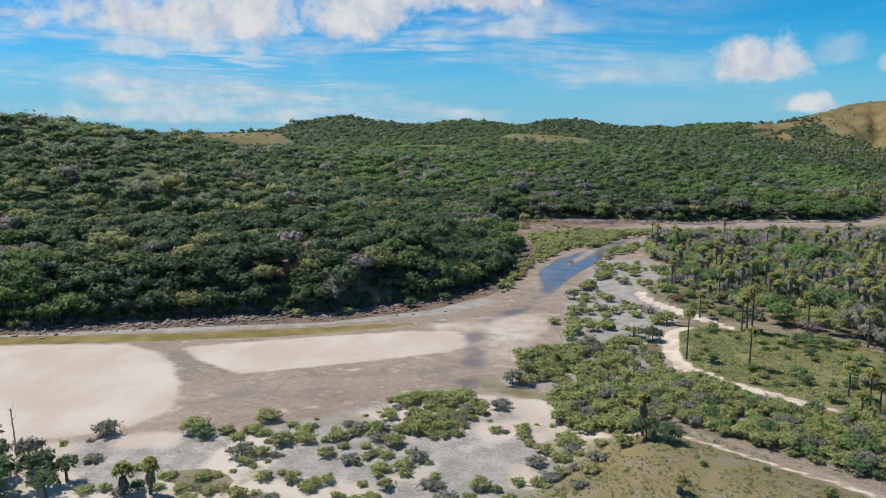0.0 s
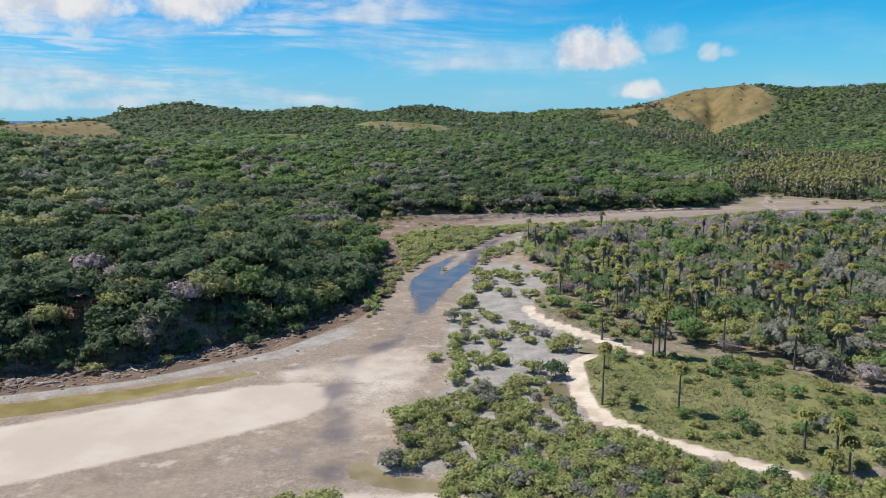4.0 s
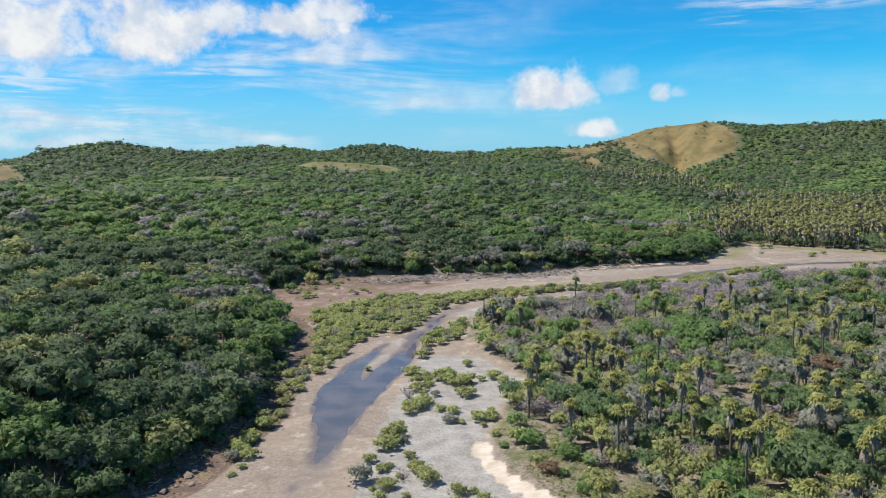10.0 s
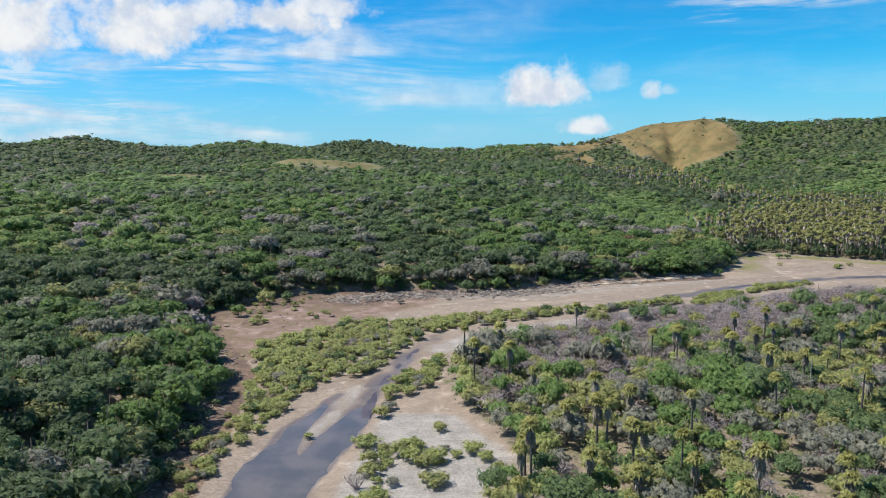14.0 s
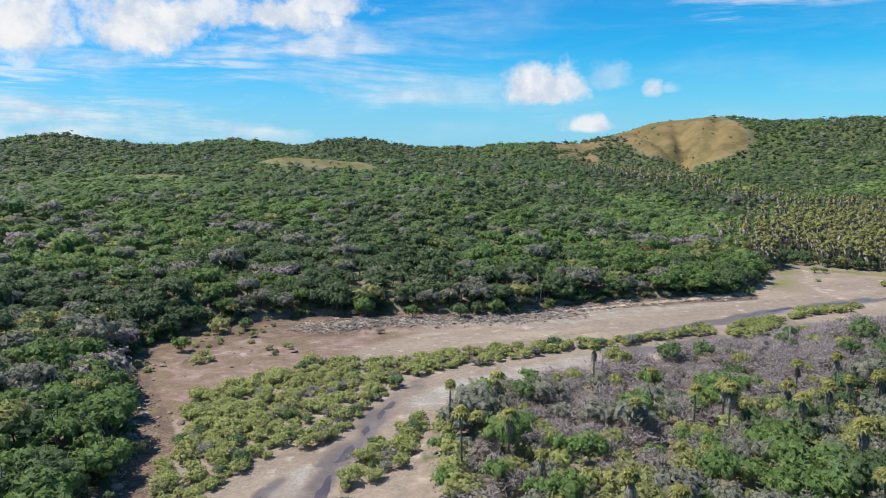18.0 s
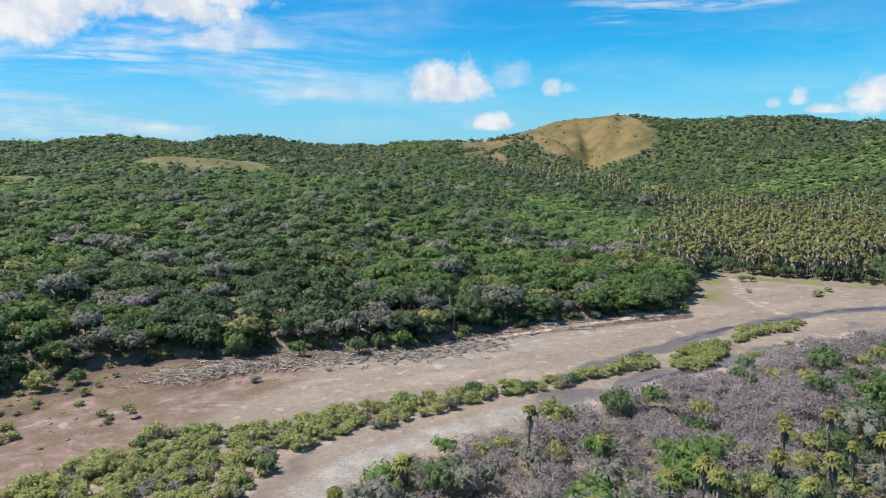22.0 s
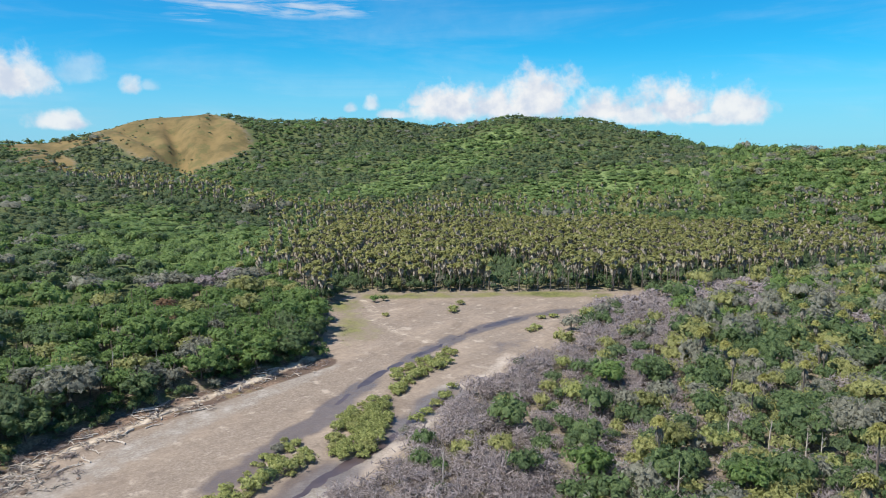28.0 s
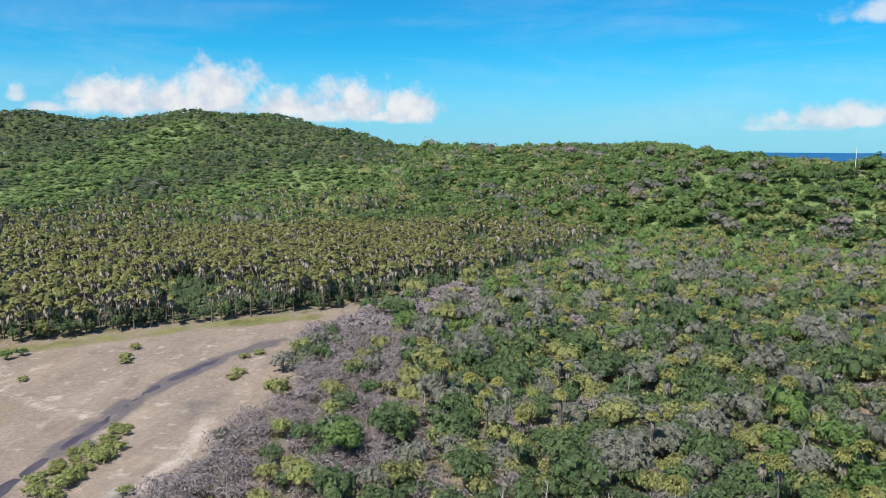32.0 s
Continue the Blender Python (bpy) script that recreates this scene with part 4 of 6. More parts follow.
def fan_fronds(seed, count, lo, hi, length, fingers, droop, drop_z=0.0):
    """Palm fronds: a stalk and a pleated fan whose fingers hang at the tips."""
    rng, s = np.random.default_rng(seed), Shape()
    for k in range(count):
        az = 2 * math.pi * (k * 0.381966 + rng.uniform(-0.03, 0.03))
        el = radians(rng.uniform(lo, hi))
        out = np.array([math.cos(az) * math.cos(el), math.sin(az) * math.cos(el), math.sin(el)])
        side = np.array([-math.sin(az), math.cos(az), 0.0])
        up = np.cross(out, side) * -1
        up = up if up[2] > 0 else -up
        size = length * rng.uniform(0.8, 1.15)
        hub = out * size * 0.42 + [0, 0, drop_z]
        stalk = [[0, 0, drop_z], list(hub + side * 0.04), list(hub - side * 0.04)]
        s.add(stalk, [(0, 1, 2)])
        v, f = [hub], []
        for j in range(fingers + 1):
            a = radians(-95 + 190 * j / fingers)
            tip = hub + (out * math.cos(a) + side * math.sin(a)) * size * 0.62
            tip = tip + up * (0.05 * size if j % 2 else -0.05 * size) - np.array([0, 0, droop * size * rng.uniform(0.7, 1.3)])
            w = (out * -math.sin(a) + side * math.cos(a)) * size * 0.62 / fingers * 1.0
            mid = hub * 0.45 + tip * 0.55 + [0, 0, droop * size * 0.45]
            v += [mid - w, mid + w, tip - [0, 0, droop * size * 0.6]]
            f += [(0, 3 * j + 1, 3 * j + 2), (3 * j + 1, 3 * j + 3, 3 * j + 2)]
        s.add(v, f)
    v, f = s.arrays()
    soft = unit(v * [1, 1, 0.5] + rng.normal(0, 0.12, v.shape) + [0, 0, 0.75 * length])
    turned = np.einsum("ij,ij->i", np.cross(v[f[:, 1]] - v[f[:, 0]], v[f[:, 2]] - v[f[:, 0]]), soft[f].sum(1)) < 0
    f[turned] = f[turned][:, ::-1]
    return v, f, soft


def scatter(poly, step, keep, seed):
    """Jittered places inside a polygon."""
    rng = np.random.default_rng(seed)
    q = np.array(poly, float)
    (x0, y0), (x1, y1) = q.min(0), q.max(0)
    gx, gy = np.meshgrid(np.arange(x0, x1, step), np.arange(y0, y1, step * 0.87))
    gx[1::2] += step / 2
    p = np.stack([gx.ravel(), gy.ravel()], 1) + rng.uniform(-0.5, 0.5, (gx.size, 2)) * step * (1.5 if step > 3.2 else 0.95)
    p = p[rng.uniform(0, 1, len(p)) < keep]
    return p[fold(p, poly) < 0]


def along(line, count, spread, seed):
    rng = np.random.default_rng(seed)
    q = np.array(line, float)
    seg = np.hypot(*np.diff(q, axis=0).T)
    s = rng.uniform(0, seg.sum(), count)
    i = np.clip(np.searchsorted(np.cumsum(seg), s), 0, len(seg) - 1)
    f = (s - np.r_[0, np.cumsum(seg)][i]) / seg[i]
    return q[i] + (q[i + 1] - q[i]) * f[:, None] + rng.normal(0, spread, (count, 2))


def face_normals(v, f):
    """One normal for each corner, from the faces that meet there."""
    out = np.zeros_like(v)
    n = np.cross(v[f[:, 1]] - v[f[:, 0]], v[f[:, 2]] - v[f[:, 0]])
    for j in range(3):
        np.add.at(out, f[:, j], n)
    return unit(out)


class Stand:
    """Plants that nobody could count, joined into one mesh."""

    def __init__(self):
        self.verts, self.tris, self.slots, self.normals, self.count = [], [], [], [], 0

    def plant(self, shapes, which, where, turn, wide, tall, slot):
        """Sets the chosen shapes down in bulk. where: x, y, z; slot: one material each."""
        for k, (v, f, *soft) in enumerate(shapes):
            m = which == k
            n = int(m.sum())
            if not n:
                continue
            c, s = np.cos(turn[m])[:, None], np.sin(turn[m])[:, None]
            x = (v[:, 0] * c - v[:, 1] * s) * wide[m][:, None] + where[m, 0][:, None]
            y = (v[:, 0] * s + v[:, 1] * c) * wide[m][:, None] + where[m, 1][:, None]
            z = v[:, 2] * tall[m][:, None] + where[m, 2][:, None]
            self.verts.append(np.stack([x, y, z], -1).reshape(-1, 3))
            self.tris.append((f[None] + (np.arange(n) * len(v))[:, None, None]).reshape(-1, 3) + self.count)
            self.slots.append(np.repeat(slot[m], len(f)))
            u = soft[0] if soft else face_normals(v, f)
            self.normals.append(np.stack([u[:, 0] * c - u[:, 1] * s, u[:, 0] * s + u[:, 1] * c, u[:, 2] + 0 * c], -1).reshape(-1, 3))
            self.count += n * len(v)

    def build(self, name, mats, label, category):
        if not self.verts:
            return None
        me = mesh_of(name, np.concatenate(self.verts), np.concatenate(self.tris), mats, np.concatenate(self.slots), smooth=True, normals=np.concatenate(self.normals))
        return tagged(new(name, me), label, category, kind="stuff")


NEAR_CROWNS = [grown_crown(100 + k, 13, 13, 280, 0.155) for k in range(6)]
MID_CROWNS = [grown_crown(140 + k, 8, 7, 96, 0.21, up=0.25) for k in range(6)]
FAR_CROWNS = [grown_crown(180 + k, 3, 2, 13, 0.36, spread=0.5, up=0.7) for k in range(6)]
SOFT_CROWNS = [grown_crown(200 + k, 7, 5, 50, 0.25, spread=0.6, up=0.4) for k in range(6)]
TWIG_CROWNS = [grown_crown(240 + k, 9, 0, 260, 0.34, 0.75, slim=0.14, up=0.4) for k in range(6)]
TUSSOCKS = [grown_crown(250 + k, 2, 0, 9, 0.62, 0.6, 0.5, 0.6) for k in range(6)]
SHRUBS = [grown_crown(220 + k, 12, 10, 210, 0.15, 0.62, up=0.4) for k in range(5)]
BARE = [grown_twigs(260 + k, 15, 100) for k in range(5)]
FAR_BARE = [grown_twigs(280 + k, 8, 34) for k in range(4)]

# what stands on open or grassy ground, and the camera's own wide field, bound the woods
WOODS = [(-60, -30), (-120, 20), (-330, 215), (-330, 400), (-300, 620), (-215, 705), (-60, 680), (100, 690), (200, 665), (330, 625), (450, 560), (478, 420), (455, 230), (430, 150), (365, 92), (95, 88), (60, 45), (30, 10)]


def wood_tone(x, y, rng):
    """Which foliage a tree has, in drifts over the hills."""
    drift, patch, chance = 1.7 * rough(x, y, 70, 2, 31) - 0.35, rough(x, y, 17, 2, 33), rng.uniform(0, 1, len(x))
    tone = np.full(len(x), GREEN)
    # knob and far western ridges lean to dark foliage in place of distance haze
    v = drift * 0.35 + patch * 0.65 + rng.normal(0, 0.07, len(x)) + 0.11 * (1 - ease(y, 235, 300)) * ease(y, 180, 200) - 0.05 * ease(-x, 20, 90) * (1 - ease(y, 170, 200)) - 0.16 * np.exp(-(((x + 55) / 50) ** 2 + ((y - 620) / 60) ** 2)) - 0.08 * ease(y, 480, 560) * (x < 120)
    tone[v < 0.42] = DARK
    tone[v > 0.56] = BRIGHT
    tone[chance < np.where(y > 260, 0.05, 0.10)] = OLIVE
    tone[chance < 0.035] = GREY
    headland = (x > 190) & (y < 330)
    tone[headland & (tone == GREEN)] = BRIGHT
    tone[headland & (tone == DARK)] = GREEN
    tone[headland & (chance > 0.55)] = LIGHT
    tone[headland & (chance > 0.88)] = OLIVE
    bare = rough(x, y, 13, 2, 35)
    tone[(bare > 0.62) & (chance > 0.2) & (chance < 0.45)] = GREY
    tone[(bare > np.where((x < -18) & (y < 190), 0.77, 0.82)) & (chance > 0.45) & (chance < 0.75) & (y < 300)] = TWIG
    tone[(chance < 0.003) & (y < 260)] = RUST
    low = smooth_slope(np.stack([x, y], 1))
    tone[(chance < 0.9) & (low > 0.34)] = LIGHT
    tone[(chance < 0.6) & (low > 0.22) & (low < 0.34)] = BRIGHT
    return tone


def behind_ridge(p):
    """Slopes that no lookout in the valley could see."""
    z = height(p, False)
    lost = np.ones(len(p), bool)
    for eye in ((-15.0, 20.0, 31.0), (0.0, 90.0, 31.0), (33.0, 142.0, 33.0)):
        worst = np.full(len(p), -99.0)
        for f in np.linspace(0.3, 0.98, 26):
            q = p * f + np.array(eye[:2]) * (1 - f)
            worst = np.maximum(worst, height(q, False) - ((z + 4.0) * f + eye[2] * (1 - f)))
        lost &= worst > 1.5
    return lost


def place_woods():
    rng = np.random.default_rng(5)
    rings = ((2.55, 0, 0.97), (3.3, 1, 0.97), (3.45, 2, 1.0))
    bank = [(-110, 36), (-62, 60), (-29, 82), (-22, 104), (-25, 140), (-40, 172), (-17, 200), (17, 201), (45, 214), (75, 231)]
    spots = {}
    for step, ring, keep in rings:
        p = scatter(WOODS, step, keep, 50 + ring)
        reach = off_line(p, bank)
        hill = fold(p, VALLEY)
        east = np.hypot(p[:, 0] - 60, p[:, 1] - 150)
        if ring == 0:
            m = (reach < 34) & (hill > 0.2)
        elif ring == 1:
            m = (reach >= 34) & (reach < 100) & (hill > 0.3)
        else:
            m = (reach >= 100) & ((hill > 0.3) | ((p[:, 0] > 215) & (fold(p, GROVE) > 0)))
        m &= fold(p, FAR_GROVE) > 3
        m &= np.minimum(np.hypot(p[:, 0] + 49.5, p[:, 1] - 67.5), np.hypot(p[:, 0] + 55, p[:, 1] - 75)) > 2.6
        bald = np.minimum.reduce([fold(p, GRASS_HILL) + 14 * (rough(p[:, 0], p[:, 1], 14, 3, 77) - 0.5), fold(p, GRASS_SLOPE), fold(p, GRASS_PATCH), fold(p, GRASS_CLIFF)])
        spur = np.minimum(fold(p, GRASS_SPUR), fold(p, GRASS_SHOULDER)) < 0
        gully = off_line(p, [(169, 582), (160, 540), (150, 510)])
        m &= (bald > 1) | ((gully < 5.0 - 3.6 * ease(p[:, 1], 540, 582)) & (rng.uniform(0, 1, len(p)) < 0.7)) | (rng.uniform(0, 1, len(p)) < np.where(p[:, 0] < 160, 0.20, 0.06))
        m &= ~spur | (rough(p[:, 0], p[:, 1], 13, 2, 78) > 0.52)
        if ring < 2:
            m &= ~((rough(p[:, 0], p[:, 1], 11, 2, 41) > 0.66) & (rng.uniform(0, 1, len(p)) < 0.25))
        p = p[m]
        if ring == 0:
            fill = along([(-110, 41), (-80, 52), (-62, 65), (-44, 74), (-33, 84), (-27, 97), (-24, 110)], 420, 3.4, 58)
            scar = np.minimum(np.hypot(fill[:, 0] + 49.5, fill[:, 1] - 67.5), np.hypot(fill[:, 0] + 55, fill[:, 1] - 75))
            p = np.concatenate([p, fill[(fold(fill, VALLEY) > 0.3) & (scar > 2.2)]])
        spots[ring] = p[~behind_ridge(p)] if ring == 2 else p
    return spots


def tree_sizes(p, rng):
    """Crown radius and height: low on the exposed hills, taller along the bank."""
    up = ease(fold(p, VALLEY), 8, 120)
    wide = (1.15 + 1.5 * rng.uniform(0, 1, len(p)) ** 1.2) * 1.14 * (1.08 - 0.18 * up) * (1 + 0.35 * (rng.uniform(0, 1, len(p)) > 0.9))
    return wide, wide * rng.uniform(0.8, 1.1, len(p)), rng.uniform(1.3, 2.9, len(p)) * (1.0 - 0.3 * up)


def thing(name, label, category, group, x, y, z, turn=0.0, wide=1.0, tall=1.0):
    ob = tagged(new(name), label, category, group)
    ob.matrix_world = Matrix.LocRotScale((x, y, z), Euler((0, 0, turn)), (wide, wide, tall))
    ob.empty_display_size = 0.3
    return ob


def part(name, mesh, parent, label="", lift=0.0, wide=1.0, tall=1.0):
    ob = new(name, mesh)
    ob.parent = parent
    ob.location, ob.scale = (0, 0, lift), (wide, wide, tall)
    return tagged(ob, label) if label else ob


TONE_WORDS = {DARK: "dark green", GREEN: "mid-green", BRIGHT: "bright green", OLIVE: "olive-yellow", GREY: "grey-green", TWIG: "leafless grey", RUST: "rust-brown", MANGROVE: "yellow-green", LIGHT: "light green"}
crown_meshes, trunk_meshes = {}, {}


def crown_mesh(kind, k, tone, shapes):
    key = (kind, k, tone)
    if key not in crown_meshes:
        v, f, *soft = shapes[k]
        crown_meshes[key] = mesh_of(f"{kind}_crown", v, f, [LEAF[tone]], smooth=True, normals=soft[0] if soft else None)
    return crown_meshes[key]


def trunk_mesh(kind, k, tall, radius, limbs, mat):
    key = (kind, k)
    if key not in trunk_meshes:
        trunk_meshes[key] = mesh_of(f"{kind}_trunk", *grown_trunk(300 + k, tall, radius, limbs=limbs), [mat], smooth=True)
    return trunk_meshes[key]


def build_woods():
    rng = np.random.default_rng(6)
    spots = place_woods()
    for ring, shapes in ((0, NEAR_CROWNS), (1, MID_CROWNS), (2, FAR_CROWNS)):
        p = spots[ring]
        wide, tall, lift = tree_sizes(p, rng)
        if ring == 2:
            low = ease(smooth_slope(p), 0.25, 0.6)
            some = rng.uniform(0.75, 1.35, len(p))
            tall = tall * (1 + 0.6 * ease(p[:, 0], 185, 225) * (p[:, 1] < 330))
            wide, tall, lift = wide * some * (1.0 + 0.4 * low), tall * some * (0.74 - 0.18 * low), lift * (0.7 - 0.5 * low)
            bald = np.minimum.reduce([fold(p, GRASS_HILL), fold(p, GRASS_SLOPE), fold(p, GRASS_CLIFF)]) < 1
            wide[bald], tall[bald], lift[bald] = wide[bald] * 0.5, tall[bald] * 0.5, 0.0
        tone = wood_tone(p[:, 0], p[:, 1], rng)
        z = height(p)
        which, turn = rng.integers(0, len(shapes), len(p)), rng.uniform(0, 6.28, len(p))
        single = np.zeros(len(p), bool)
        if ring == 0:
            # the row of trees along the bank is set out one by one
            rim = fold(p, VALLEY)
            order = np.argsort(np.where(p[:, 1] > 45, rim, 99))[:290]
            lift[order] *= 0.75
            single[order] = True
            for i in order:
                words = TONE_WORDS[int(tone[i])]
                size = "broad" if wide[i] > 2.1 else "small"
                ob = thing("broadleaf_tree", f"{size} {words} broadleaf tree at the edge of the wood", "tree", "trees along the bank", p[i, 0], p[i, 1], z[i], turn[i])
                part("trunk", trunk_mesh("tree", int(which[i]), 1.0, 0.10, 3, BARK), ob, tall=lift[i] + tall[i] * 0.5, wide=1.4)
                part("crown", crown_mesh("tree", int(which[i]), int(tone[i]), NEAR_CROWNS), ob, lift=max(lift[i] * 0.14, 0.1), wide=wide[i] * 1.08, tall=tall[i] * 1.12)
        m = ~single
        stand = Stand()
        ground_z = z + lift * (0.24 if ring == 0 else 0.3) - (0.3 if ring == 2 else 0.0)
        fine = m & (p[:, 0] > 190) & (p[:, 1] < 300) if ring == 2 else np.zeros(len(p), bool)
        m &= ~fine
        stand.plant(SOFT_CROWNS, which[fine], np.c_[p, ground_z][fine], turn[fine], wide[fine] * 1.22, tall[fine] * 1.0, tone[fine])
        stand.plant(shapes, which[m], np.c_[p, ground_z][m], turn[m], wide[m], tall[m], tone[m])
        stand.build(("woodland_near", "woodland_slope", "woodland_far")[ring], LEAF, ("dense green scrub wood above the bank", "dense green wood on the hillsides", "far green wood over the ridges")[ring], "woodland")
        if ring == 0:
            trunks = Stand()
            one = [grown_trunk(330 + k, 1.0, 0.09, 4, 0.2, 0) for k in range(4)]
            trunks.plant(one, rng.integers(0, 4, len(p))[m], np.c_[p, z][m], turn[m], np.ones(m.sum()), (lift + tall * 0.5)[m], np.zeros(m.sum(), int))
            trunks.build("woodland_trunks", [BARK], "slender grey trunks under the canopy", "trunks")


build_woods()


# ---- palms ----
PALM_TOPS = [fan_fronds(400 + k, 26, 0, 85, 0.95, 6, 0.22) for k in range(4)]
PALM_SKIRTS = [fan_fronds(420 + k, 20, -88, -48, 1.2, 4, 0.24) for k in range(4)]
FAR_TOPS = [fan_fronds(440 + k, 9, -5, 85, 1.0, 2, 0.2) for k in range(4)]
FAR_SKIRTS = [fan_fronds(460 + k, 5, -89, -58, 1.5, 2, 0.24) for k in range(4)]
PALM_TRUNKS = [grown_trunk(480 + k, 1.0, 0.13, 6, 0.05, 0) for k in range(4)]
palm_top_meshes = [mesh_of("palm_crown", v, f, [PALM_GREEN], smooth=True, normals=soft) for v, f, soft in PALM_TOPS]
palm_skirt_meshes = [mesh_of("palm_skirt", v, f, [PALM_DRY], smooth=True, normals=soft) for v, f, soft in PALM_SKIRTS]
palm_trunk_meshes = [mesh_of("palm_trunk", *s, [PALM_BARK], smooth=True) for s in PALM_TRUNKS]
def frond_meshes(k):
    """The fronds of one crown, one mesh each."""
    v, f, soft = PALM_TOPS[k]
    per_v, per_f = 3 + 1 + 7 * 3, 1 + 7 * 2
    return [mesh_of("frond", v[j * per_v:(j + 1) * per_v], f[j * per_f:(j + 1) * per_f] - j * per_v, [PALM_GREEN], smooth=True, normals=soft[j * per_v:(j + 1) * per_v]) for j in range(26)]


FRONDS = [frond_meshes(k) for k in range(4)]
palm_heart_mesh = mesh_of("palm_heart", BALLS[1][0] * [0.16, 0.16, 0.24], BALLS[1][1], [PALM_GREEN], smooth=True)


def shrub_tones(n, rng, weights):
    tones, w = list(weights), np.array(list(weights.values()), float)
    return np.array(tones)[rng.choice(len(tones), n, p=w / w.sum())]


def one_palm(x, y, z, tall, k, turn, wide=1.0, bare=False, group="palms of the grove", open_crown=False):
    word = "tall" if tall > 5.6 else "short" if tall < 3.6 else "slender"
    label = f"{word} fan palm with dead brown fronds hanging under a green crown" if not bare else f"{word} fan palm with a yellow-green crown on a bare trunk"
    ob = thing("fan_palm", label, "palm tree", group, x, y, z, turn)
    part("trunk", palm_trunk_meshes[k], ob, tall=tall)
    top = part("crown", palm_heart_mesh if open_crown else palm_top_meshes[k], ob, wide=wide, tall=wide)
    for mesh in FRONDS[k] if open_crown else ():
        part("frond", mesh, top)
    top.location = (grown_top(k, tall)[0], grown_top(k, tall)[1], tall)
    if not bare:
        skirt = part("skirt", palm_skirt_meshes[k], ob, "hanging dry brown fronds", wide=wide * 0.52, tall=wide * 1.05)
        skirt.location = (grown_top(k, tall)[0], grown_top(k, tall)[1], tall - 0.1)
    return ob


def grown_top(k, tall):
    v = PALM_TRUNKS[k][0]
    return v[-6:].mean(0)


def build_palms():
    rng = np.random.default_rng(8)
    p = scatter(GROVE, 3.0, 0.62, 90)
    edge = fold(p, BED)
    # palms crowd in the west of the grove and thin out eastwards
    dense = 0.38 - 0.26 * ease(p[:, 0], 30, 85) + 0.35 * ease(p[:, 1], 195, 215) - 0.35 * ease(p[:, 1], 118, 165) * ease(p[:, 0], 10, 40)
    dense = np.maximum(dense * 1.15, 0.20 * ease(edge, 14, 26))
    dense += 0.16 * np.exp(-((p[:, 0] - 46) / 15) ** 2 - ((p[:, 1] - 92) / 22) ** 2)
    dense *= 0.35 + 1.2 * ease(rough(p[:, 0], p[:, 1], 19, 2, 51), 0.36, 0.6)
    m = (rng.uniform(0, 1, len(p)) < dense) & (edge > 2.0) & (fold(p, MEADOW) > 1.0)
    p = p[m]
    z, tall = height(p), 2.6 + 3.6 * rng.uniform(0, 1, len(p)) ** 0.9
    order = np.argsort(off_line(p, [(16, 84), (40, 76), (60, 110), (70, 150)]))
    for i in order[:260]:
        one_palm(p[i, 0], p[i, 1], z[i], tall[i], int(rng.integers(0, 4)), rng.uniform(0, 6.28), rng.uniform(0.85, 1.25), rng.uniform() < 0.12)
    rest = order[260:]
    q = scatter(FAR_GROVE, 2.05, 0.95, 91)
    shift = rough(q[:, 0], q[:, 1], 16, 2, 52)
    q = q[(shift > 0.30) & (fold(q, BED) > 1.0)]
    extra = scatter([(100, 262), (170, 318), (262, 250), (300, 180), (330, 230), (300, 320), (200, 380), (120, 350)], 4.6, 0.6, 92)
    extra = extra[rough(extra[:, 0], extra[:, 1], 30, 2, 53) > 0.42]
    fringe = along([(80, 247), (90, 268), (100, 290), (122, 318), (160, 330)], 130, 7.0, 94)
    belt = along([(92, 470), (118, 422), (150, 380), (190, 352), (228, 330)], 330, 9.0, 97)
    extra = np.concatenate([extra, belt, fringe[(fold(fringe, FAR_GROVE) > 0) & (fold(fringe, BED) > 3)]])
    bearing = np.degrees(np.arctan2(q[:, 0] - 33, q[:, 1] - 142))
    q = q[rng.uniform(0, 1, len(q)) > 0.85 * ease(bearing, 56, 82)]
    q = np.concatenate([p[rest], q, extra])
    close = np.arange(len(q)) < len(rest)
    n = len(q)
    z, tall = height(q), rng.uniform(3.6, 7.0, n)
    k, turn, wide, none = rng.integers(0, 4, n), rng.uniform(0, 6.28, n), rng.uniform(0.7, 1.15, n), np.zeros(n, int)
    stand = Stand()
    top = np.array([grown_top(j, 1.0) for j in range(4)])[k]
    c, s = np.cos(turn), np.sin(turn)
    lean = np.stack([top[:, 0] * c - top[:, 1] * s, top[:, 0] * s + top[:, 1] * c], 1)
    thin = [grown_trunk(480 + j, 1.0, 0.13, 4, 0.05, 0) for j in range(4)]
    stand.plant(thin, k, np.c_[q, z], turn, np.ones(n), tall, none)
    head = np.c_[q + lean, z + tall]
    for m, tops, skirts in ((close, PALM_TOPS, PALM_SKIRTS), (~close, FAR_TOPS, FAR_SKIRTS)):
        stand.plant(tops, k[m], head[m], turn[m], wide[m] * (1.0 if tops is PALM_TOPS else 1.2), wide[m], none[m] + (1 if tops is PALM_TOPS else 3))
        stand.plant(skirts, k[m], head[m] - [0, 0, 0.1], turn[m], wide[m] * (0.55 if tops is PALM_TOPS else 0.75), wide[m], none[m] + 2)
    stand.build("palm_forest", [PALM_BARK, PALM_GREEN, PALM_DRY, PALM_FAR], "dense stand of fan palms with grey dead fronds", "palm forest")
    # understorey between the far palms
    u = scatter(FAR_GROVE, 2.3, 0.95, 93)
    u = u[fold(u, BED) > 1.6]
    n = len(u)
    low = Stand()
    w = rng.uniform(1.0, 1.8, n)
    front = fold(u, BED) < 9
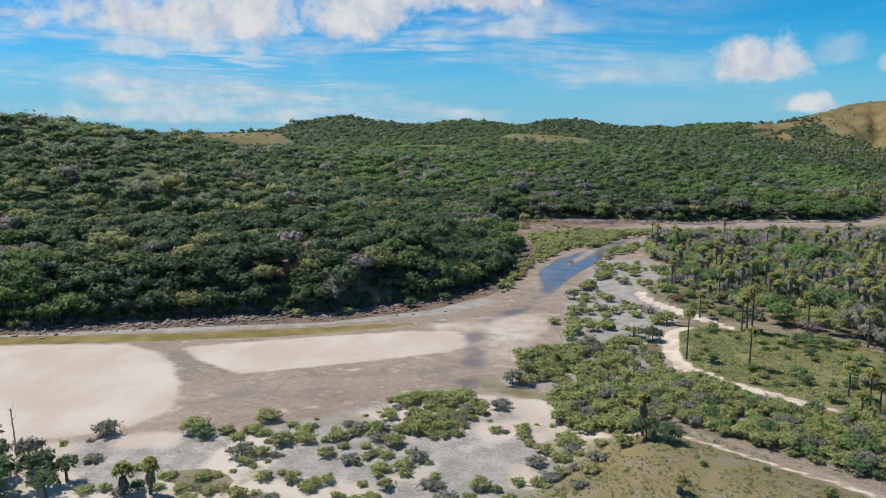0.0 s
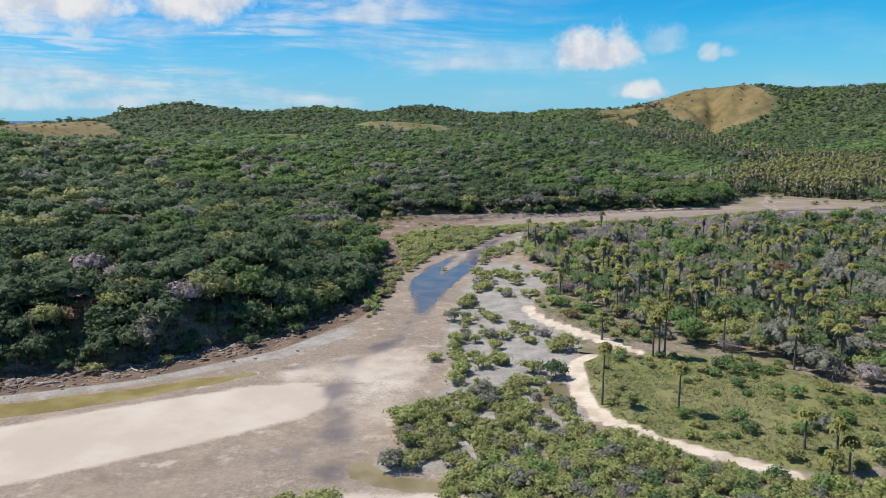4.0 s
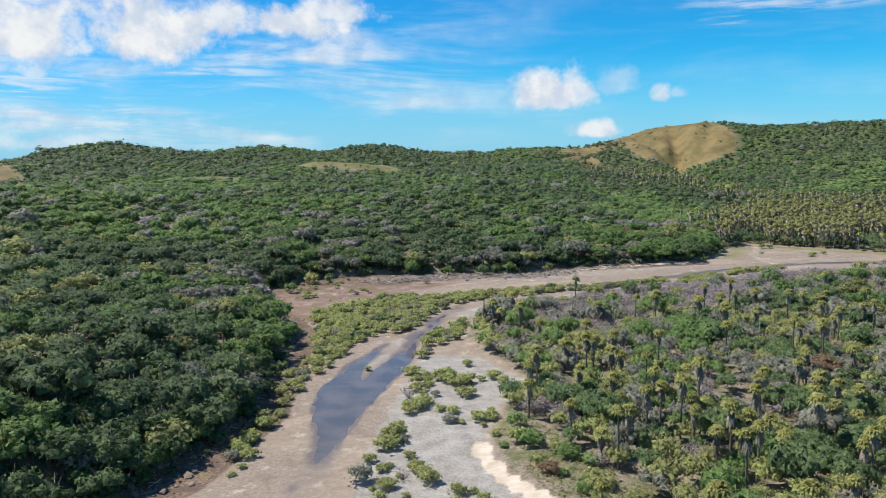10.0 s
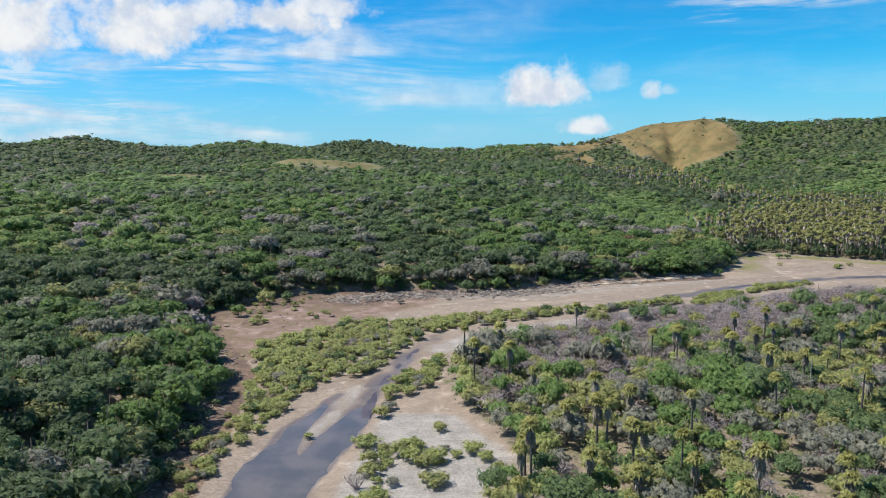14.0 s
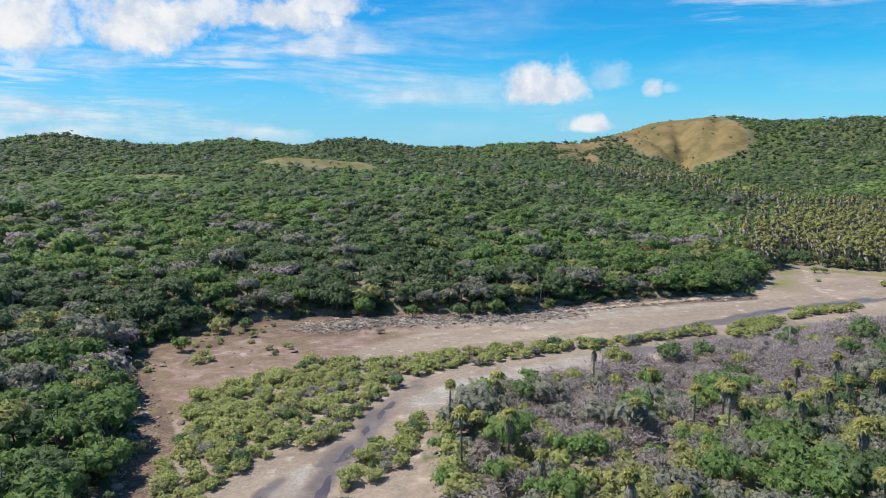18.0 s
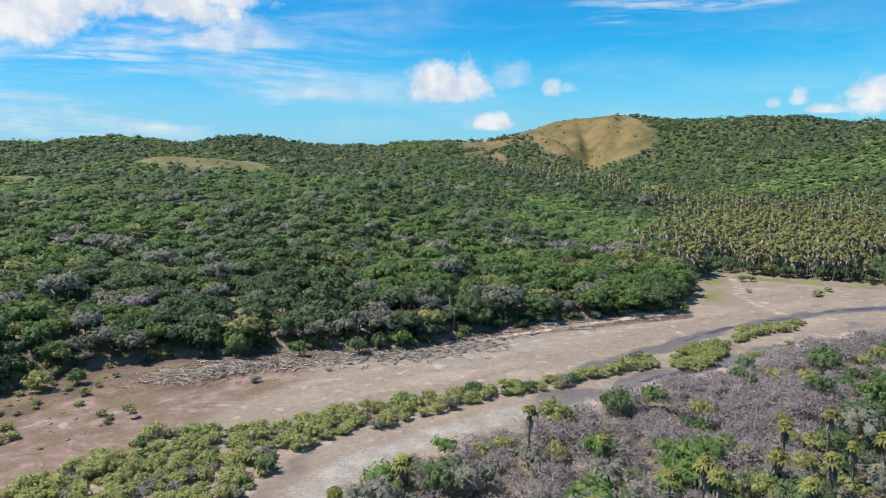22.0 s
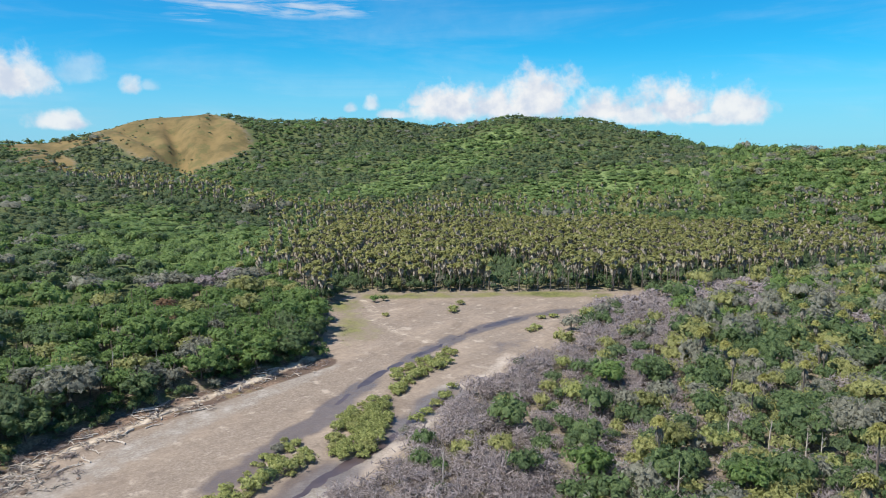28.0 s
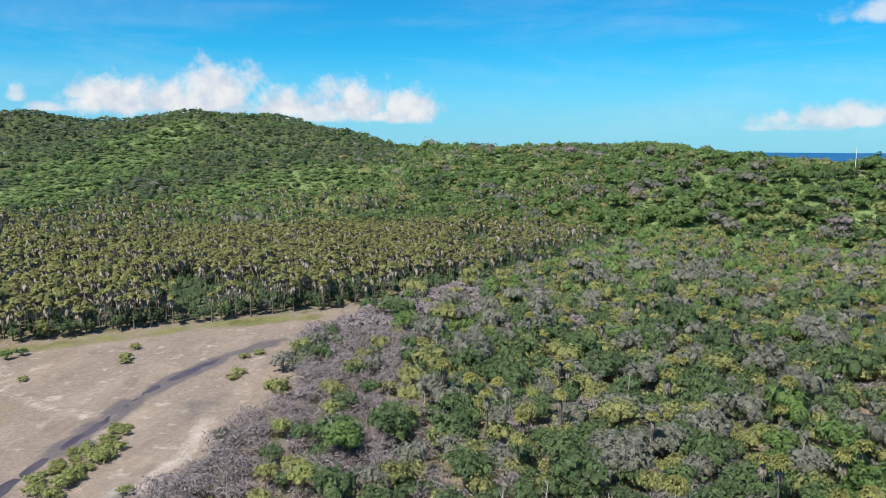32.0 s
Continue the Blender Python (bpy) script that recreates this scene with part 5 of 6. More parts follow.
    tone, k, turn, foot = shrub_tones(n, rng, {DARK: 6, GREEN: 3, OLIVE: 0.6, GREY: 0.8}), rng.integers(0, 6, n), rng.uniform(0, 6.28, n), np.c_[u, height(u)]
    for m, shapes in ((front, MID_CROWNS), (~front, FAR_CROWNS)):
        low.plant(shapes, k[m], foot[m], turn[m], w[m], w[m] * 1.55, tone[m])
    low.build("palm_undergrowth", LEAF, "dark green undergrowth between the palms", "undergrowth")


build_palms()


def build_hummocks():
    """Tussocks that roughen the grass."""
    rng = np.random.default_rng(41)
    p = np.concatenate([scatter(MEADOW, 0.40, 0.9, 42), scatter(VERGE, 0.42, 0.8, 46), scatter(KNOLL, 0.5, 0.8, 43), scatter([(74, 222), (83, 245), (96, 252), (92, 244), (86, 234)], 1.0, 0.3, 44)])
    track = np.minimum.reduce([off_line(p, TRACK_A), off_line(p, TRACK_B), off_line(p, TRACK_C)])
    p = p[(track > 1.1) & (rough(p[:, 0], p[:, 1], 3.5, 3, 45) > 0.36)]
    n = len(p)
    w = rng.uniform(0.14, 0.36, n)
    tone = np.array([OLIVE, MANGROVE, OLIVE, LIGHT])[rng.integers(0, 4, n)]
    stand = Stand()
    stand.plant(TUSSOCKS, rng.integers(0, 6, n), np.c_[p, height(p) - 0.06], rng.uniform(0, 6.28, n), w, w * 0.7, tone)
    stand.build("grass_tussocks", LEAF, "rough olive-green tussocks of grass", "grass")


build_hummocks()

# the palms that stand clear of the others round the meadow and the track
for x, y, tall, k, wide in (
    (10.6, 58.5, 5.6, 0, 1.15), (19.2, 72.6, 5.2, 1, 1.2), (19.9, 72.9, 6.0, 2, 1.2), (18.6, 73.1, 4.3, 3, 1.1),
    (17.6, 56.6, 4.4, 1, 1.15), (27.4, 75.2, 5.0, 2, 1.2), (26.5, 49.5, 3.0, 2, 1.15), (33.5, 69.5, 4.4, 3, 1.2), (13.4, 79.0, 3.2, 0, 1.0),
    (27.6, 46.2, 3.6, 1, 1.15), (28.4, 45.6, 2.4, 0, 1.05), (26.4, 44.1, 2.0, 2, 1.0),
):
    one_palm(x, y, float(height([(x, y)])[0]), tall, k, x * 3.1, wide, True, "palms round the meadow", True)
for x, y, tall, k, wide in ((5.6, 31.8, 3.4, 0, 1.0), (8.2, 20.5, 0.9, 1, 0.8), (-33.6, 11.6, 1.9, 2, 1.1), (-31.6, 12.2, 2.3, 0, 1.0)):
    one_palm(x, y, float(height([(x, y)])[0]), tall, k, x * 2.3, wide, False, "palms on the shore", True)


# ---- shrubs ----


def one_shrub(x, y, z, wide, tall, k, tone, turn, group="shrubs on the flats"):
    name = "bare_shrub" if tone == TWIG else "shrub"
    word = "low" if tall < 0.9 else "tall" if tall > 1.7 else "rounded"
    what = "shrub with a tangle of dry twigs" if tone == TWIG else "shrub with small leaves on pale mud"
    ob = thing(name, f"{word} {TONE_WORDS[tone]} {what}", "shrub", group, x, y, z - 0.05, turn)
    if tone == TWIG:
        part("dry_crown", crown_mesh("bare", k, TWIG, BARE), ob, wide=wide, tall=tall)
        part("stem", trunk_mesh("bare_stem", k, 0.5, 0.06, 0, BARK), ob, tall=tall)
    else:
        part("stem", trunk_mesh("shrub_stem", k, 0.6, 0.07, 3, BARK), ob, wide=min(wide, 1.2), tall=tall)
        part("crown", crown_mesh("shrub", k, tone, SHRUBS), ob, wide=wide, tall=tall)
    return ob


def shrub_bed(poly, step, keep, seed, lo, hi, weights, singles, name, label, clump=0.0, flat=1.0):
    """Shrubs over one piece of the plan; the first ones stand as things of their own, the others join."""
    rng = np.random.default_rng(seed)
    p = scatter(poly, step, keep, seed)
    if clump:
        p = p[rough(p[:, 0], p[:, 1], 6.5, 2, seed) > clump]
    if clump > 0.26 and poly is not MEADOW:
        p = p[fold(p, poly) < -2.6 * (rough(p[:, 0], p[:, 1], 5, 2, seed + 3) - 0.42)]
    track = np.minimum.reduce([off_line(p, TRACK_A), off_line(p, TRACK_B), off_line(p, TRACK_C) + 0.5])
    p = p[(track > 1.6) & (off_line(p, CHANNEL) > 1.4) & (fold(p, POOL) > 0.8)]
    n = len(p)
    z = height(p)
    w = rng.uniform(lo, hi, n) * (0.75 + 0.5 * rough(p[:, 0], p[:, 1], 9, 2, seed + 1))
    t = w * rng.uniform(0.8, 1.15, n) * flat
    tone, k, turn = shrub_tones(n, rng, weights), rng.integers(0, 5, n), rng.uniform(0, 6.28, n)
    single = np.zeros(n, bool)
    single[rng.permutation(n)[:singles]] = True
    for i in np.nonzero(single)[0]:
        one_shrub(p[i, 0], p[i, 1], z[i], w[i], t[i], int(k[i]), int(tone[i]), turn[i])
    stand = Stand()
    leafy = ~single & (tone != TWIG)
    dry = ~single & (tone == TWIG)
    stand.plant(SHRUBS, k[leafy], np.c_[p, z - 0.1][leafy], turn[leafy], w[leafy], t[leafy], tone[leafy])
    stand.plant(BARE, k[dry], np.c_[p, z - 0.05][dry], turn[dry], w[dry] * 1.05, t[dry], tone[dry])
    stand.build(name, LEAF, label, "shrubs")


FLAT_MIX = {MANGROVE: 5, OLIVE: 4, GREY: 1.4, TWIG: 0.5}
shrub_bed(FLAT_EAST, 1.9, 0.8, 501, 0.5, 1.65, FLAT_MIX, 50, "flat_shrubs", "scattered yellow-green shrubs on the pale flat", 0.50)
shrub_bed(SHORE_SOUTH, 1.7, 0.8, 502, 0.4, 1.35, {MANGROVE: 4, OLIVE: 5, GREY: 2.4, TWIG: 0.8}, 35, "shore_shrubs", "scattered olive shrubs on the salty shore", 0.40, 0.72)
shrub_bed([(-20.2, 35.8), (-17.0, 39.4), (-11.4, 40.1), (-9.4, 34.3), (-11.7, 29.5), (-13.7, 26.3), (-16.2, 28.8)], 1.3, 0.95, 514, 0.6, 1.5, FLAT_MIX, 8, "shore_brush", "dense olive shrubs at the rim of the salty shore", 0.22, 0.9)
shrub_bed([(-5.6, 40.2), (-2.7, 43.6), (2.7, 45.2), (8.0, 45.1), (7.3, 35.8), (1.7, 32.8), (-1.7, 34.5)], 1.3, 0.95, 515, 0.6, 1.5, FLAT_MIX, 8, "shore_brush", "dense olive shrubs at the rim of the salty shore", 0.22, 0.9)
shrub_bed([(-22.1, 13.8), (-22.2, 18.2), (-16.4, 18.9), (-13.3, 18.4), (-12.6, 16.6)], 1.5, 0.9, 516, 0.5, 1.3, FLAT_MIX, 6, "shore_brush", "dense olive shrubs on the salty shore", 0.25, 0.9)
shrub_bed([(-9.5, 46.3), (-10.0, 54.9), (-5.0, 57.6), (1.8, 64.8), (3.6, 55.5), (0.9, 44.7), (-4.9, 42.1)], 1.75, 0.95, 517, 1.0, 2.0, {MANGROVE: 5, OLIVE: 4, GREY: 1.4, GREEN: 0.6}, 12, "flat_shrubs", "large olive shrubs on the pale flat", 0.43, 0.95)
shrub_bed(MARSH, 1.45, 0.95, 503, 0.6, 1.6, {MANGROVE: 8, OLIVE: 3, GREEN: 0.8, GREY: 0.6, TWIG: 0.5}, 20, "marsh_shrubs", "dense band of yellow-green shrubs in the mud", 0.15)
shrub_bed(FRINGE_WEST, 1.6, 0.85, 504, 0.6, 1.5, {MANGROVE: 7, OLIVE: 4, GREEN: 1, GREY: 1}, 12, "bank_shrubs", "yellow-green shrubs along the pool", 0.30)
shrub_bed(FRINGE_EAST, 1.5, 0.9, 505, 0.7, 1.4, {MANGROVE: 7, OLIVE: 2, GREEN: 2, GREY: 1}, 12, "pool_shrubs", "yellow-green shrubs beside the pool", 0.40)
shrub_bed(ISLE_A, 1.25, 0.97, 506, 0.8, 1.45, {MANGROVE: 9, OLIVE: 1}, 8, "isle_shrubs", "yellow-green shrubs on a strip in the mud", 0.2)
shrub_bed(ISLE_S, 1.2, 0.9, 512, 0.5, 1.0, {MANGROVE: 6, OLIVE: 3, GREY: 1}, 8, "isle_shrubs", "low olive shrubs on a strip in the mud", 0.3)
shrub_bed(ISLE_B, 1.25, 0.97, 507, 0.7, 1.5, {MANGROVE: 9, OLIVE: 1.5, GREY: 0.4}, 10, "isle_shrubs", "yellow-green shrubs on a strip in the mud", 0.25)
shrub_bed([(-39, 163), (-30, 160), (-17, 176), (-6, 190), (-14, 195), (-31, 190), (-39, 178)], 2.1, 0.7, 511, 0.35, 1.2, {MANGROVE: 6, OLIVE: 4, GREEN: 1, RUST: 0.6}, 10, "flat_brush", "low shrubs on the reddish mud", 0.46)
shrub_bed(THICKET, 1.25, 0.99, 508, 0.8, 1.6, {GREEN: 1, OLIVE: 6, LIGHT: 2, GREY: 1.6, MANGROVE: 4, TWIG: 0.6}, 20, "thicket", "dense olive-green thicket beside the track", 0.06)
shrub_bed(MEADOW, 2.5, 0.8, 509, 0.4, 1.4, {GREEN: 1, BRIGHT: 3, OLIVE: 4, MANGROVE: 3, GREY: 1, LIGHT: 2}, 22, "meadow_shrubs", "green shrubs on the grass", 0.43)
shrub_bed(VERGE, 2.2, 0.8, 513, 0.6, 1.5, {BRIGHT: 3, OLIVE: 5, MANGROVE: 4, LIGHT: 2, GREY: 0.6}, 12, "verge_shrubs", "low yellow-green bushes beside the track", 0.36)
shrub_bed(KNOLL, 4.0, 0.4, 510, 0.4, 0.8, {GREEN: 3, OLIVE: 3, GREY: 1}, 8, "knoll_shrubs", "low shrubs on the dry knoll", 0.5)


def build_rim():
    """Low bushes and dead brush at the foot of the wood."""
    rng = np.random.default_rng(31)
    line = [(-110, 37), (-80, 47), (-62, 60), (-42, 69), (-29, 81), (-24, 92), (-21.5, 104), (-24, 125), (-25.5, 140), (-32, 152), (-40, 166), (-41, 178), (-31, 194), (-17, 199), (0, 201), (17, 200), (31, 210), (45, 213), (66, 219), (75, 231), (84, 247)]
    p = along(line, 560, 0.9, 32)
    p = p[fold(p, VALLEY) > -1.6]
    n = len(p)
    w = rng.uniform(0.5, 1.3, n)
    tone = shrub_tones(n, rng, {GREEN: 5, DARK: 4, OLIVE: 2.5, GREY: 2.5, TWIG: 1.2, BRIGHT: 1})
    k, turn, z = rng.integers(0, 5, n), rng.uniform(0, 6.28, n), height(p)
    stand = Stand()
    dry = tone == TWIG
    stand.plant(MID_CROWNS, k[~dry], np.c_[p, z - 0.1][~dry], turn[~dry], w[~dry], w[~dry] * 1.15, tone[~dry])
    stand.plant(BARE, k[dry], np.c_[p, z - 0.05][dry], turn[dry], w[dry] * 1.2, w[dry] * 1.3, tone[dry])
    d = np.concatenate([along([(-14, 189), (-2, 194), (8, 195.5), (20, 197), (31, 205)], 190, 2.0, 33), along([(31, 206), (48, 210), (66, 215.5)], 50, 1.0, 34)])
    zd, m = height(d), len(d)
    flat = rng.uniform(0.5, 1.2, m)
    stand.plant(BARE, rng.integers(0, 5, m), np.c_[d, zd - 0.05], rng.uniform(0, 6.28, m), flat, flat * 0.4, np.full(m, TWIG))
    stand.build("rim_brush", LEAF, "low bushes and dry brush at the foot of the wood", "brush")


# shrubs that stand out by themselves
for x, y, wide, tall, k, tone in (
    (6.6, 66.4, 2.1, 2.3, 0, DARK), (4.0, 67.6, 1.9, 1.8, 1, OLIVE), (8.6, 76.0, 2.3, 2.1, 3, OLIVE), (5.9, 30.4, 1.7, 2.3, 2, DARK), (7.6, 29.9, 1.8, 2.0, 3, DARK), (3.9, 29.6, 1.3, 1.4, 1, OLIVE),
    (-35.5, 23.3, 1.9, 1.6, 0, OLIVE), (-33.8, 22.6, 1.5, 1.3, 1, GREEN), (-30, 27.5, 1.8, 1.3, 2, OLIVE), (-32.3, 23.9, 1.1, 0.9, 3, MANGROVE), (-26.1, 23.2, 1.5, 1.2, 4, OLIVE),
    (-24, 24.3, 1.3, 1.0, 0, MANGROVE), (-21.7, 25.5, 1.3, 1.0, 1, OLIVE), (-19, 28.3, 1.4, 1.0, 2, MANGROVE), (-16.1, 26, 1.5, 1.2, 3, OLIVE), (-14.9, 30.7, 1.7, 1.4, 4, MANGROVE),
    (-13.4, 31.8, 1.5, 1.3, 0, OLIVE), (-18.1, 36, 1.6, 1.2, 1, OLIVE), (-12.8, 38.1, 2.1, 1.5, 2, MANGROVE), (-14.6, 37.2, 1.9, 1.3, 3, OLIVE), (-42.8, 20.3, 1.7, 1.5, 4, GREY), (-28.2, 19.9, 1.8, 1.3, 0, GREY),
    (-8.6, 37.2, 1.6, 1.1, 1, GREY), (-7.2, 45.1, 1.7, 1.3, 2, OLIVE), (-6.9, 55.9, 2.2, 1.5, 3, OLIVE), (-8.4, 55.0, 1.6, 1.2, 4, MANGROVE), (-1.6, 60.1, 2.4, 1.9, 0, GREY), (-0.8, 58.4, 1.7, 1.5, 2, GREY),
    (1.6, 48.7, 1.8, 1.5, 1, OLIVE), (-3.1, 45.4, 1.7, 1.3, 2, OLIVE), (6.3, 57.4, 1.9, 1.6, 3, GREY), (2.5, 64.2, 1.9, 1.1, 4, OLIVE), (-4.7, 95.9, 2.1, 1.2, 0, MANGROVE), (1.4, 53.6, 1.8, 1.5, 1, OLIVE),
    (-4.2, 67.9, 1.5, 1.3, 2, OLIVE), (-7.5, 71, 1.4, 1.1, 3, MANGROVE), (-3.9, 118.9, 2.0, 1.3, 4, MANGROVE), (3.1, 110.8, 2.0, 1.3, 0, OLIVE), (-5.0, 47.5, 1.8, 1.4, 4, OLIVE), (-1.0, 51.5, 2.0, 1.5, 3, OLIVE),
    (14.5, 86.0, 2.2, 1.7, 0, OLIVE), (10.6, 88.6, 1.5, 1.2, 1, RUST), (17.2, 82.2, 1.9, 1.5, 2, OLIVE), (9.6, 95.0, 2.1, 1.7, 3, BRIGHT), (12.8, 92.0, 1.7, 1.4, 4, BRIGHT), (21.5, 80.5, 1.7, 1.6, 0, GREY), (25.0, 78.5, 2.1, 1.7, 1, OLIVE),
    (112.4, 203.4, 2.9, 3.1, 2, DARK), (109.4, 204.8, 2.7, 2.9, 4, GREY), (110.6, 202.2, 2.2, 2.4, 0, GREEN), (105.5, 209.5, 1.6, 0.9, 1, MANGROVE), (103.5, 208.6, 1.5, 0.8, 0, OLIVE),
    (64, 188.3, 1.4, 1.2, 0, MANGROVE), (66.4, 189.6, 1.2, 1.0, 1, MANGROVE), (69, 191.2, 1.3, 1.0, 2, OLIVE), (71.5, 192.6, 1.5, 1.1, 3, MANGROVE), (74.5, 194.6, 1.2, 0.9, 4, MANGROVE), (61, 186.3, 1.2, 1.0, 2, GREY),
    (111.5, 214.0, 1.3, 0.8, 3, OLIVE), (114, 213.2, 1.4, 0.8, 4, MANGROVE), (107.4, 232, 1.3, 1.1, 1, OLIVE), (90, 233, 1.1, 0.8, 0, OLIVE), (97.2, 244.3, 1.3, 1.4, 1, GREEN),
    (102.6, 228.6, 1.5, 1.4, 3, MANGROVE), (101.6, 227.4, 1.2, 1.0, 2, OLIVE), (95, 244.5, 1.3, 1.7, 0, BRIGHT), (-10.2, 121.0, 0.8, 0.7, 1, MANGROVE),
    (-0.3, 196.6, 1.5, 2.9, 0, BRIGHT), (-8.8, 197.4, 2.7, 4.2, 2, BRIGHT), (8.2, 197, 2.2, 3.0, 3, GREEN), (14.8, 199.4, 2.4, 3.2, 1, BRIGHT), (11.4, 199, 1.8, 2.6, 4, GREEN),
    (-33.5, 175, 1.8, 2.6, 1, BRIGHT), (-38, 182.5, 2.0, 2.9, 3, BRIGHT), (-41, 180, 1.9, 2.6, 0, GREEN), (-31.4, 185.6, 2.3, 2.9, 2, OLIVE), (-27.6, 187.6, 1.7, 2.2, 4, GREEN), (-5.1, 186, 1.1, 1.0, 0, GREY),
    (-29.2, 169.4, 1.5, 1.2, 1, MANGROVE), (-27.8, 170.6, 1.2, 1.0, 3, MANGROVE), (-18.6, 178, 1.0, 0.7, 2, OLIVE), (64, 217, 2.2, 2.6, 2, BRIGHT), (68, 217.5, 1.7, 1.8, 4, BRIGHT),
    (-31, 74.5, 1.6, 1.7, 2, GREEN), (-39, 67.5, 1.3, 1.2, 0, OLIVE), (-46, 64, 1.5, 1.4, 3, OLIVE), (-27, 80.5, 1.5, 1.5, 1, GREEN), (-33, 12.5, 0.9, 1.0, 3, GREEN),
):
    one_shrub(x, y, float(height([(x, y)])[0]), wide, tall, k, tone, x + y, "shrubs that stand alone")


def build_grove():
    """Between the palms: scrub, and towards the mud a belt of leafless bushes."""
    rng = np.random.default_rng(12)
    p = scatter(GROVE, 2.25, 0.97, 95)
    edge = fold(p, BED)
    east = ease(p[:, 0], 4, 24)
    m = (edge > 0.6) & (fold(p, MEADOW) > 0.8)
    belt = (1 - ease(edge + 10 * (rough(p[:, 0], p[:, 1], 15, 2, 61) - 0.5), 13, 28)) * east * ease(p[:, 1], 124, 146)
    m &= rng.uniform(0, 1, len(p)) < np.maximum(0.82 + 0.18 * ease(p[:, 1], 95, 150), belt)
    p, belt, edge = p[m], belt[m], edge[m]
    n = len(p)
    tone = wood_tone(p[:, 0], p[:, 1], rng)
    chance = rng.uniform(0, 1, n)
    tone[(chance < np.where(p[:, 0] > 32, 0.20, 0.34))] = OLIVE
    tone[(chance > 0.40) & (chance < np.where(p[:, 0] > 32, 0.44, 0.54))] = MANGROVE
    tone[(chance > 0.54) & (chance < 0.64)] = GREY
    tone[(chance > 0.94)] = GREY
    tone[(tone == DARK) & (rng.uniform(0, 1, n) < 0.8)] = GREEN
    tone[(tone == GREEN) & (rng.uniform(0, 1, n) < 0.15)] = OLIVE
    dry = rng.uniform(0, 1, n) < 0.10 + 0.76 * belt
    tone[dry] = TWIG
    w = rng.uniform(1.0, 1.9, n) * (1 + 0.65 * ((chance > 0.80) & ~dry))
    t = w * rng.uniform(0.9, 1.3, n)
    z, k, turn = height(p), rng.integers(0, 5, n), rng.uniform(0, 6.28, n)
    near = np.argsort(off_line(p, [(20, 160), (50, 174), (80, 180)]) + 100 * ~dry)[:150]
    alone = np.zeros(n, bool)
    alone[near] = True
    for i in near:
        one_shrub(p[i, 0], p[i, 1], z[i], w[i], t[i], int(k[i]), int(tone[i]), turn[i], "bare shrubs beside the mud")
    stand = Stand()
    reach = off_line(p, [(16, 84), (40, 112), (24, 142), (50, 160), (84, 166)])
    far = reach > 34
    a = ~alone & ~dry & ~far
    stand.plant(SHRUBS, k[a], np.c_[p, z + 0.35][a], turn[a], w[a] * 1.1, t[a] * 1.25, tone[a])
    for b, shapes in ((~alone & ~dry & far & (reach < 76), MID_CROWNS), (~alone & ~dry & (reach >= 76), SOFT_CROWNS)):
        stand.plant(shapes, k[b], np.c_[p, z][b], turn[b], w[b] * 1.15, t[b] * 1.3, tone[b])
    for full, shapes in ((dry & (reach < 60), TWIG_CROWNS), (dry & (reach >= 60), MID_CROWNS)):
        stand.plant(shapes, k[full], np.c_[p, z - 0.1][full], turn[full], w[full] * 1.3, t[full] * 1.0, tone[full])
    for c, shapes, kk in ((~alone & dry & (reach < 20), BARE, k), (~alone & dry & (reach >= 20), FAR_BARE, k % 4)):
        stand.plant(shapes, kk[c], np.c_[p, z][c], turn[c], w[c] * 1.1, t[c] * 1.05, tone[c])
    stand.build("grove_scrub", LEAF, "mixed green scrub and leafless grey bushes", "scrub")


build_grove()
build_rim()


# ---- stones and driftwood ----
def stone_shape(seed):
    rng = np.random.default_rng(seed)
    v, f = BALLS[1]
    return v * rng.uniform(0.7, 1.15, (len(v), 1)) * [1.0, 0.75, 0.5], f


STONES = [stone_shape(600 + k) for k in range(5)]
stone_meshes = [mesh_of("stone", *s, [STONE]) for s in STONES]


def build_stones():
    rng = np.random.default_rng(14)
    bank = [(-92, 41.5), (-78, 46), (-60, 57), (-44, 64.5), (-33, 73), (-27, 84), (-23.5, 98), (-23.5, 112), (-25, 130), (-28, 146), (-36, 160)]
    debris = [(-16, 188), (-4, 193), (6, 194.5), (18, 195), (30, 203)]
    p = np.concatenate([along(bank, 3000, 1.7, 15), along([(-92, 43), (-76, 48.5), (-62, 55), (-52, 60)], 900, 0.9, 28), along(debris, 260, 2.2, 16), scatter([(-38, 165), (-30, 160), (-17, 174), (-4, 192), (-28, 191), (-38, 180)], 2.6, 0.5, 29)])
    p = p[open_ground(p) < 1.5]
    n = len(p)
    size, turn, k, z = 0.10 + 0.34 * rng.uniform(0, 1, n) ** 3, rng.uniform(0, 6.28, n), rng.integers(0, 5, n), height(p)
    big = np.argsort(-size)[:220]
    pick = np.zeros(n, bool)
    pick[big] = True
    for i in big:
        ob = new("stone", stone_meshes[k[i]])
        ob.matrix_world = Matrix.LocRotScale((p[i, 0], p[i, 1], z[i] + size[i] * 0.15), Euler((rng.normal(0, 0.2), rng.normal(0, 0.2), turn[i])), (size[i] * 1.5,) * 3)
        tagged(ob, "brown weathered stone on the muddy bank", "stone", "stones along the bank")
    stand = Stand()
    m = ~pick
    stand.plant(STONES, k[m], np.c_[p, z + 0.02][m], turn[m], size[m] * 1.3, size[m] * 1.2, np.zeros(m.sum(), int))
    stand.build("bank_stones", [STONE], "loose brown stones and rubble along the bank", "stones")


build_stones()


